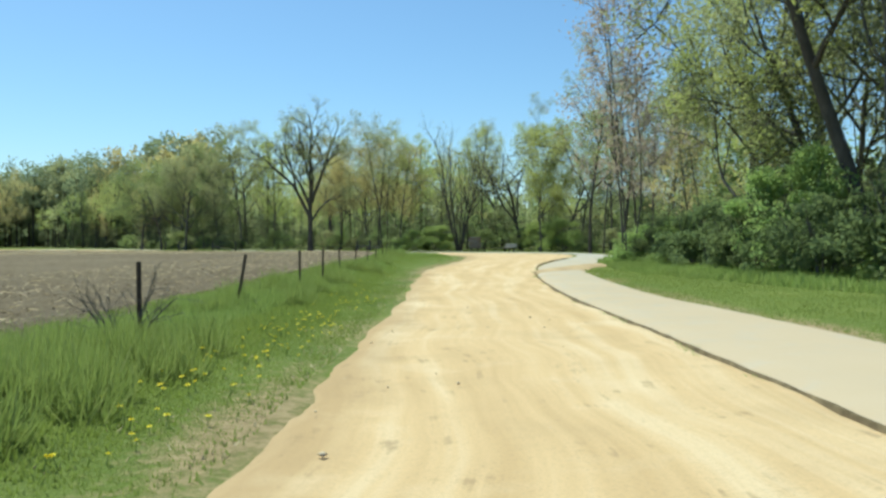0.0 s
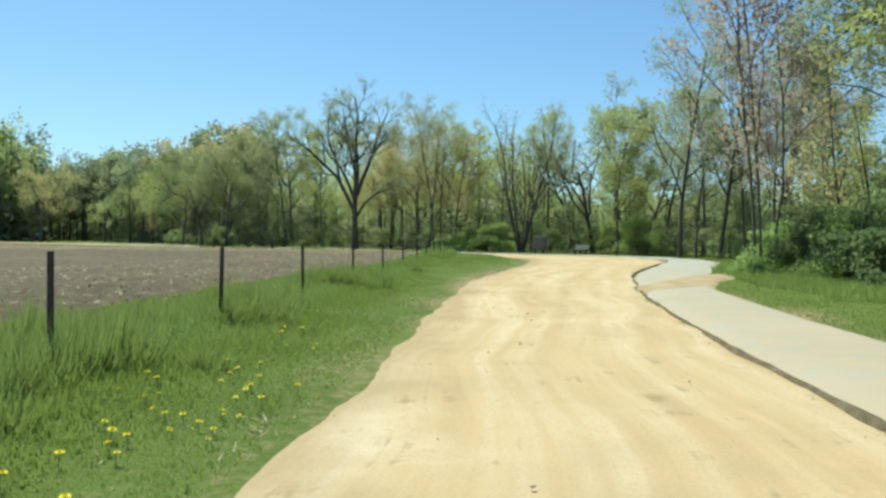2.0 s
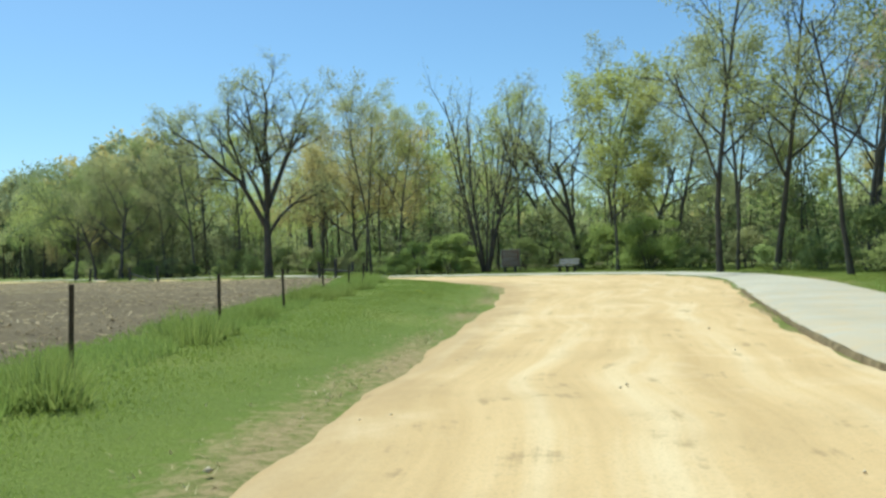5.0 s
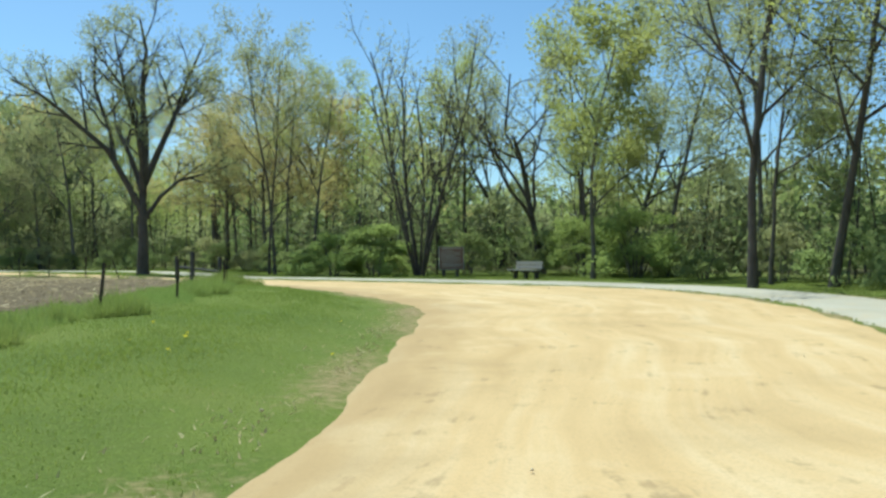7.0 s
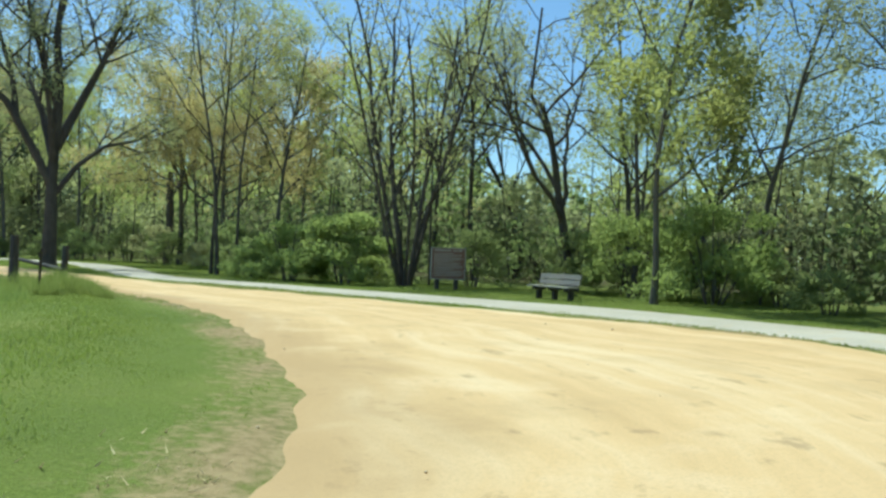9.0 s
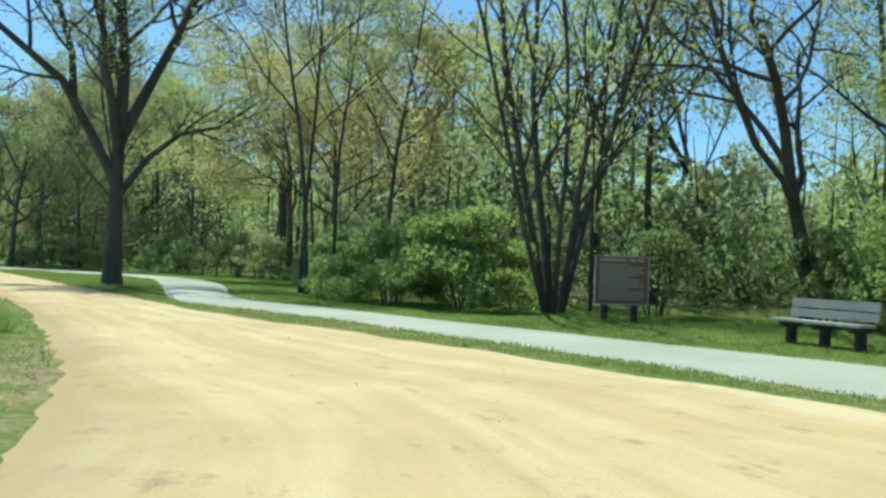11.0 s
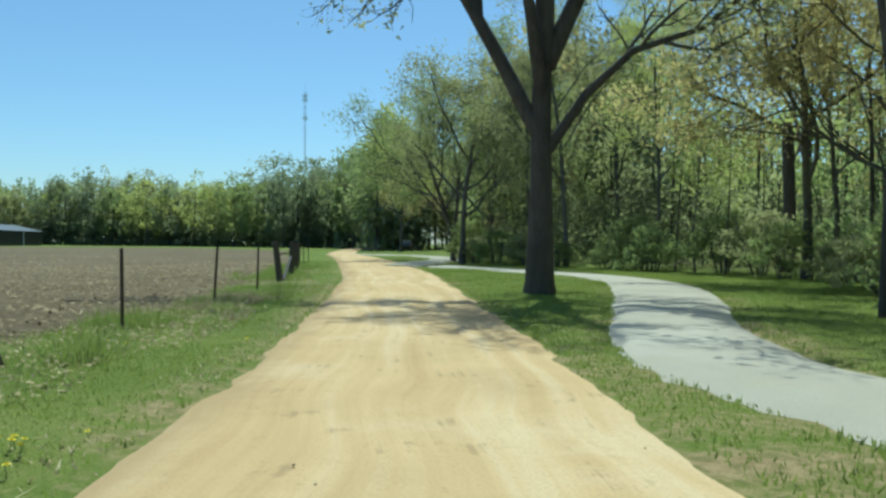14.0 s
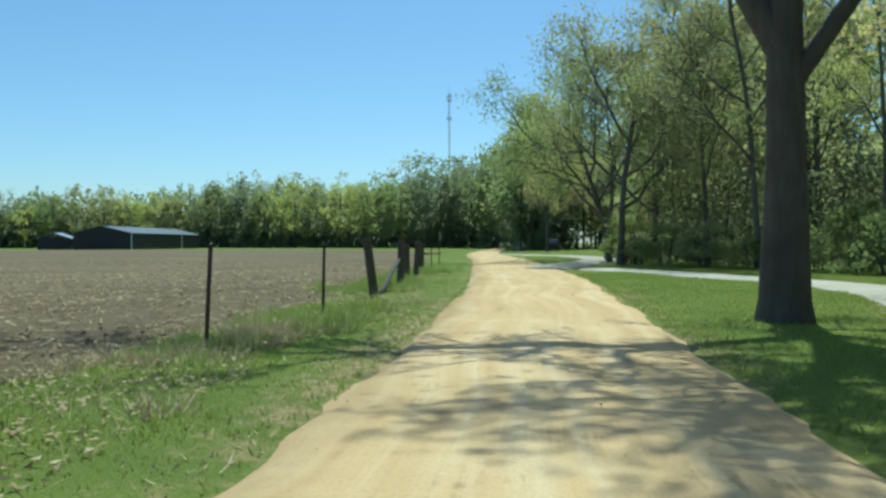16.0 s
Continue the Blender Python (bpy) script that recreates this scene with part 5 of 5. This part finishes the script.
def picnic_table(x, y, turn):
    ob = new("picnic_table")
    for k in range(5):
        part("top_plank", box(-0.92, 0.92, -0.37 + k * 0.15, -0.235 + k * 0.15, 0.72, 0.76, 0.004), PLANK, ob)
    for s in (-1, 1):
        for k in range(2):
            part("seat_plank", box(-0.92, 0.92, s * (0.62 + k * 0.14) - 0.065, s * (0.62 + k * 0.14) + 0.065, 0.42, 0.46, 0.004), PLANK, ob)
    for sx in (-0.62, 0.62):
        for s in (-1, 1):
            part("leg", rod((sx, s * 0.62, -0.03), (sx, s * 0.22, 0.72), 0.05, 0.05, 4), LEG_WOOD, ob)
        part("bearer", box(sx - 0.02, sx + 0.02, -0.80, 0.80, 0.36, 0.42), LEG_WOOD, ob)
    ob.matrix_basis = pose(x, y, height_at(x, y), 0, 0, turn)
    return tagged(ob, "grey wooden picnic table on the grass", "picnic table")


picnic_table(-91.0, 158.5, 30)
picnic_table(-11.1, 109.9, 20)


def parked_car():
    ob = new("car")
    prof = [(-2.2, 0.35), (-2.25, 0.75), (-2.1, 1.0), (-1.75, 1.55), (-1.3, 1.68), (0.2, 1.68), (0.95, 1.08), (2.0, 0.98), (2.25, 0.8), (2.25, 0.38)]
    bm = bmesh.new()
    rows = []
    for x, k in ((-0.90, 0.0), (-0.82, 0.06), (0.82, 0.06), (0.90, 0.0)):
        rows.append([bm.verts.new((x * (0.86 if z > 1.2 else 1.0), y, z + (k if z > 1.2 else 0))) for y, z in prof])
    for a, b in zip(rows, rows[1:]):
        for i in range(len(prof)):
            j = (i + 1) % len(prof)
            bm.faces.new((a[i], a[j], b[j], b[i]))
    bm.faces.new(rows[0][::-1])
    bm.faces.new(rows[-1])
    bmesh.ops.recalc_face_normals(bm, faces=bm.faces)
    part("body", bm, CAR_PAINT, ob)
    bm = box(-0.66, 0.66, -0.012, 0.012, -0.22, 0.22, 0.004)
    bmesh.ops.transform(bm, matrix=pose(0, -1.945, 1.30, -32.0, 0, 0), verts=bm.verts)
    part("rear_window", bm, CAR_GLASS, ob, "pale reflecting rear window")
    for s in (-1, 1):
        part("side_window", box(min(s * 0.80, s * 0.86), max(s * 0.80, s * 0.86), -1.3, 0.3, 1.18, 1.55, 0.004), CAR_GLASS, ob)
        part("tail_lamp", box(s * 0.78 - 0.08, s * 0.78 + 0.08, -2.27, -2.16, 0.78, 1.0, 0.01), LAMP_RED, ob)
        for y in (-1.4, 1.4):
            wheel = part("wheel", rod((s * 0.72, y, 0.34), (s * 0.93, y, 0.34), 0.34, 0.34, 20), RUBBER, ob)
            part("rim", rod((s * 0.92, y, 0.34), (s * 0.94, y, 0.34), 0.2, 0.2, 14), STEEL, wheel)
    ob.matrix_basis = pose(-97.0, 171.5, height_at(-97, 171.5), 0, 0, 40)
    return tagged(ob, "dark blue parked car on the clearing's grass", "car")


parked_car()


# ---------------------------------------------------------------- grass, flowers, litter
def blades(name, q, tall, wide, mat, label, seed, tilt=0.35):
    """Single bent blades of grass at points q."""
    r = np.random.RandomState(seed)
    n = len(q)
    z = height(q) - 0.01
    a = r.uniform(0, 6.283, n)
    side = np.column_stack([np.cos(a), np.sin(a), np.zeros(n)]) * (np.asarray(wide) * r.uniform(0.6, 1.3, n))[:, None] * 0.5
    h = np.asarray(tall) * r.uniform(0.5, 1.2, n)
    bend = np.column_stack([r.normal(0, tilt, n) * h, r.normal(0, tilt, n) * h, h])
    base = np.column_stack([q, z])
    v = np.stack([base - side, base + side, base + bend], 1).reshape(-1, 3)
    me = np_mesh(name, v, np.arange(3 * n).reshape(n, 3), mat)
    return tagged(new(name, me), label, "grass", kind="stuff")


def lawn():
    r = np.random.RandomState(81)

    def cloud(x0, x1, y0, y1, per):
        n = int((x1 - x0) * (y1 - y0) * per)
        return np.column_stack([r.uniform(x0, x1, n), r.uniform(y0, y1, n)])

    def free(q, gap=0.06):
        way = np.minimum(away(q, ROAD_LEFT), away(q, ROAD_RIGHT))
        inroad = inside(q, ROAD_POLY) & (way > 0.02 + 0.10 * r.uniform(0, 1, len(q)) ** 3)
        tr = inside(q, TRAIL_POLY) & (np.minimum(away(q, TRAIL[::6, :2]), away(q, TRAIL[::6, 2:])) > 0.05)
        return ~inroad & ~tr & ~inside(q, DRIVE_POLY)
    # left verge and the lawn in the bend
    q = np.vstack([cloud(-5.2, 2.0, 3, 40, 800), cloud(-3.3, -0.9, 4, 22, 1400), cloud(-7, 2.2, 40, 76, 600), cloud(-22, -3, 72, 94, 600), cloud(-46, -20, 88, 112, 90)])
    q = q[free(q)]
    q = q[inside(q, LEFT_LAND)]
    d = away(q, FENCE)
    beyond = inside(q, FIELD_POLY)
    edge = away(q, ROAD_LEFT)
    thin = np.clip(edge / 0.55, 0.10, 1.0) * np.where(waves(q, 0.9, 7) > 0.35, 0.6, 1.0)
    pick = (r.uniform(0, 1, len(thin)) < thin) & (~beyond | (d < 1.7))
    q, d = q[pick], d[pick]
    first = q[:, 1] < 75.5
    tuft = waves(q, 1.1, 8)
    is_tall = (d < np.where(first, np.where(~inside(q, np.vstack([FENCE[:7], [(-60, 77), (-60, -30)]])), 0.35 + 0.4 * tuft, 1.4), 0.55)) & (first | (tuft > 0.0))
    short = q[~is_tall]
    tall_h = np.where((short[:, 1] > 34) & (short[:, 1] < 72), 0.55, 1.0) * (0.04 + 0.02 * waves(short, 0.8, 9)) + np.where(short[:, 1] < 30, 0.07, 0.02) * ease(away(short, ROAD_LEFT), 0.5, 2.0)
    blades("verge_grass", short, tall_h, 0.019, GRASS, "short green verge grass with dry tips", 82)
    t = q[is_tall]
    blades("tall_grass", t, np.where(t[:, 1] < 16, 0.15, 0.11) * (1 + 0.75 * waves(t, 1.1, 12)), 0.018, TALL_GRASS, "tall lush grass along the field fence", 83, 0.30)
    # right side: verge before the wood, the green between road and trail, round the oak, the clearing
    q = np.vstack([cloud(4.5, 13.5, 4, 50, 170), cloud(2.5, 17, 50, 88, 240), cloud(-30, 4, 72, 114, 280), cloud(-80, -28, 100, 150, 26)])
    q = q[free(q)]
    q = q[~inside(q, LEFT_LAND)]
    depth = np.where(inside(q, WOOD_POLY), away(q, WOOD_EDGE), 0)
    q = q[depth < 1.5]
    depth = np.where(inside(q, WOOD_POLY), 0, away(q, WOOD_EDGE))
    near_wood = (depth < 2.6) & (q[:, 1] < 50)
    blades("lawn_grass", q[~near_wood], 0.055 + 0.02 * waves(q[~near_wood], 1.0, 14), 0.02, GRASS, "mown green grass beside the trail", 84)
    blades("roadside_weeds", q[near_wood], 0.26 + 0.1 * waves(q[near_wood], 1.2, 15), 0.045, TALL_GRASS, "lush weeds and grass at the wood's foot", 85, 0.4)
    # dry stalks and fallen leaves along the second fence, stubble on the field
    q = cloud(-34, -9, 75, 101, 160)
    q = q[(r.uniform(0, 1, len(q)) < np.where(q[:, 0] < -27, 0.25, 1.0)) & (waves(q, 1.7, 19) > -0.75) & (away(q, FENCE) < 1.15 + 0.5 * waves(q, 1.4, 16)) & ~inside(q, ROAD_POLY)]
    blades("dry_stalks", q[::3], 0.15, 0.009, STRAW, "dry straw-coloured stalks along the fence", 86, 1.1)
    flat = q[1::2]
    me = leaf_mesh("leaf_litter", np.column_stack([flat, height(flat) + 0.02 + r.uniform(0, 0.05, len(flat))]), 0.06, STRAW, r, 0.35)
    tagged(new("leaf_litter", me), "dry tan leaves drifted along the fence", "leaf litter", kind="stuff")
    q = np.vstack([cloud(-12, -3.6, 6, 72, 9), cloud(-40, -9, 60, 105, 20), cloud(-70, -30, 40, 105, 4)])
    q = q[inside(q, FIELD_POLY) & (away(q, FIELD_POLY) > 0.2)]
    n = len(q)
    a = r.uniform(0, 6.283, n)
    ln, wd = r.uniform(0.02, 0.085, n), r.uniform(0.006, 0.016, n)
    c = np.column_stack([q, height(q) + 0.09 + r.uniform(0, 0.06, n)])
    u = np.column_stack([np.cos(a), np.sin(a), r.normal(0, 0.25, n)]) * ln[:, None]
    w = np.column_stack([-np.sin(a), np.cos(a), r.normal(0, 0.3, n)]) * wd[:, None]
    me = np_mesh("field_stubble", np.stack([c - u - w, c + u - w, c + u + w, c - u + w], 1).reshape(-1, 3), np.arange(4 * n).reshape(n, 4), STRAW)
    tagged(new("field_stubble", me), "pale straw stubble lying on the ploughed soil", "stubble", kind="stuff")
    # clods of ploughed soil near the fences
    q = np.vstack([cloud(-16, -4, 6, 66, 16), cloud(-36, -10, 60, 100, 16)])
    far = away(q, FIELD_POLY)
    q = q[inside(q, FIELD_POLY) & (far > 0.15) & (r.uniform(0, 1, len(q)) < 0.45 * np.exp(-far / 3.5))]
    n = len(q)
    ball = np.array([(1, 0, 0), (0, 1, 0), (-1, 0, 0), (0, -1, 0), (0, 0, 0.8), (0, 0, -0.8)])
    tri = np.array([(0, 1, 4), (1, 2, 4), (2, 3, 4), (3, 0, 4), (1, 0, 5), (2, 1, 5), (3, 2, 5), (0, 3, 5)])
    size = r.uniform(0.01, 0.028, n)
    v = ball[None] * size[:, None, None] * r.uniform(0.5, 1.5, (n, 6, 1)) + np.column_stack([q, height(q) + 0.085 + r.uniform(-0.02, 0.03, n)])[:, None]
    me = np_mesh("soil_clods", v.reshape(-1, 3), (tri[None] + 6 * np.arange(n)[:, None, None]).reshape(-1, 3), FIELD)
    tagged(new("soil_clods", me), "crumbling brown clods on the ploughed field", "soil", kind="stuff")
    # small weeds in the broken edge of the trail
    pick = TRAIL[(TRAIL[:, 1] < 34) & (TRAIL[:, 1] > 2), :2]
    q = pick[r.randint(0, len(pick), 2600)] + r.normal(0, 0.05, (2600, 2)) - (0.06, 0)
    q = q[waves(q, 0.7, 18) > 0.25]
    blades("crack_weeds", q, 0.06, 0.012, TALL_GRASS, "small weeds growing in the trail's broken edge", 88, 0.6)
    # thin dry grass creeping over the road's edge
    q = cloud(-3, 3, 4, 60, 70)
    q = np.vstack([q, cloud(-26, 0, 68, 96, 80)])
    q = q[(~inside(q, ROAD_POLY)) & (away(q, ROAD_LEFT) < 0.45 + 0.75 * r.uniform(0, 1, len(q)) ** 2) & (waves(q, 0.6, 17) > -0.2)]
    blades("dry_edge_grass", q, 0.05, 0.02, STRAW, "dry flattened grass along the road's edge", 87, 0.9)


lawn()


def tufts(name, spots, tall, wide, mat, label, seed, per=70):
    """Dense clumps of grass that spread from their feet."""
    r = np.random.RandomState(seed)
    n = len(spots)
    pick = np.repeat(np.arange(n), per)
    size = r.uniform(0.5, 1.25, n)[pick]
    a, u = r.uniform(0, 6.283, len(pick)), r.uniform(0, 1, len(pick)) ** 0.6
    out = np.column_stack([np.cos(a), np.sin(a)]) * (u * size)[:, None]
    foot = spots[pick] + out * wide * 1.2
    h = tall * size * (1.15 - 0.6 * u) * r.uniform(0.7, 1.2, len(pick))
    base = np.column_stack([foot, height(foot) - 0.01])
    tip = base + np.column_stack([out * wide * 0.35 + r.normal(0, 0.09, out.shape), h])
    b = r.uniform(0, 6.283, len(pick))
    side = np.column_stack([np.cos(b), np.sin(b), 0 * b]) * r.uniform(0.005, 0.011, (len(pick), 1))
    v = np.stack([base - side, base + side, tip], 1).reshape(-1, 3)
    tagged(new(name, np_mesh(name, v, np.arange(len(v)).reshape(-1, 3), mat)), label, "grass", kind="stuff")


def fence_tufts():
    r = np.random.RandomState(101)
    line = smooth_line(FENCE, 0.2)

    def spots(low, high, n, off, seed):
        p = line[(line[:, 1] > low) & (line[:, 1] < high)]
        q = p[r.randint(0, len(p), n)] + r.normal(0, 1, (n, 2)) * off
        q = q[waves(q, 1.6, seed) > 0.12]
        return q[~inside(q, ROAD_POLY)]
    tufts("grass_tufts", np.vstack([spots(3, 20, 300, (0.34, 0.4), 8), spots(20, 40, 170, (0.3, 0.4), 8), spots(40, 66, 120, (0.3, 0.4), 8), spots(66, 75, 150, (0.4, 0.4), 8)]), 0.40, 0.22, TALL_GRASS, "lush tufts of tall grass along the field fence", 102, 190)
    tufts("dry_tufts", spots(76.5, 92, 210, (0.36, 0.36), 16), 0.20, 0.22, STRAW, "dry straw-coloured grass clumps along the fence", 103, 60)
    tufts("weed_tufts", np.vstack([spots(88, 101, 220, (0.45, 0.45), 4), spots(77, 88, 40, (0.5, 0.5), 4)]), 0.33, 0.26, TALL_GRASS, "green weeds round the fence posts", 104, 120)
    edge = smooth_line(WOOD_EDGE[1:6], 0.4)
    q = edge[r.randint(0, len(edge), 260)] + r.normal(0, 0.6, (260, 2)) - (1.3, 0.0)
    tufts("roadside_tufts", q[(q[:, 1] > 12) & (waves(q, 1.6, 23) > -0.1)], 0.38, 0.26, TALL_GRASS, "lush green weeds in clumps at the wood's foot", 105, 110)


fence_tufts()


def dandelions():
    def flower():
        ob = new("dandelion")
        part("stem", rod((0, 0, -0.02), (0.006, 0.004, 0.085), 0.003, 0.0025, 5), STEM, ob)
        bm = bmesh.new()
        for ring, (rad, lift) in enumerate(((0.026, 0.004), (0.018, 0.010), (0.010, 0.014))):
            for k in range(12):
                a = 6.283 * k / 12 + ring * 0.2
                b = 0.24
                p = [bm.verts.new((c * math.cos(t), c * math.sin(t), 0.085 + z)) for c, t, z in
                     ((0.003, a, 0.0), (rad * 0.85, a - b, lift * 0.8), (rad, a, lift), (rad * 0.85, a + b, lift * 0.8))]
                bm.faces.new(p)
        part("flower_head", bm, YELLOW, ob, "bright yellow petals")
        return tagged(ob, "yellow dandelion in the verge grass", "dandelion", "dandelions in the verge")
    r = np.random.RandomState(91)
    spots = []
    for cx, cy, spread, n in ((-2.1, 6.2, 0.7, 50), (-2.0, 9.0, 0.6, 56), (-1.8, 12.0, 0.5, 56), (-1.6, 16, 0.5, 40), (-1.6, 20, 0.6, 12), (-2.1, 27, 0.9, 8),
                              (-7.4, 77.2, 0.45, 14), (-8.6, 78.4, 0.4, 16), (-12, 82.1, 0.9, 8), (-22, 91.3, 1.4, 16), (-1.0, 53, 1.2, 6), (0.9, 52.0, 0.2, 3)):
        spots.append(np.column_stack([r.normal(cx, spread * 0.7, n), r.normal(cy, spread * 2.2 if cy < 30 else spread, n)]))
    q = np.vstack(spots)
    q = q[(away(q, ROAD_LEFT) > 0.2) & inside(q, LEFT_LAND) & (away(q, FENCE) > 0.5)]
    first = flower()
    zs = height(q)
    for k, ((x, y), z) in enumerate(zip(q, zs)):
        m = pose(x, y, z, r.normal(0, 10), r.normal(0, 10), r.uniform(0, 360))
        s = r.uniform(0.7, 1.05)
        ob = first if k == 0 else copy_thing(first, m)
        ob.matrix_basis = m
        ob.scale = (s, s, s)


dandelions()


def pebbles():
    """Small stones and clods loose on the dirt."""
    r = np.random.RandomState(95)
    i = r.randint(20, 420, 260)
    u = np.where(r.uniform(0, 1, len(i)) < 0.25, r.beta(0.5, 3, len(i)) * 0.35, r.uniform(0, 1, len(i)))
    q = ROAD[i, :2] * (1 - u)[:, None] + ROAD[i, 2:] * u[:, None] + r.normal(0, 0.15, (len(i), 2))
    s = r.uniform(0.006, 0.018, len(q)) * np.where(r.uniform(0, 1, len(q)) > 0.95, 2.0, 1.0)
    oct_v = np.array([(1, 0, 0), (0, 1, 0), (-1, 0, 0), (0, -1, 0), (0, 0, 0.7), (0, 0, -0.7)])
    oct_f = np.array([(0, 1, 4), (1, 2, 4), (2, 3, 4), (3, 0, 4), (1, 0, 5), (2, 1, 5), (3, 2, 5), (0, 3, 5)])
    v = oct_v[None] * s[:, None, None] * r.uniform(0.6, 1.3, (len(q), 6, 1)) + np.column_stack([q, np.full(len(q), 0.045)])[:, None]
    f = oct_f[None] + 6 * np.arange(len(q))[:, None, None]
    me = np_mesh("road_pebbles", v.reshape(-1, 3), f.reshape(-1, 3), STONE)
    tagged(new("road_pebbles", me), "small loose stones on the dirt road", "pebbles", kind="stuff")


pebbles()
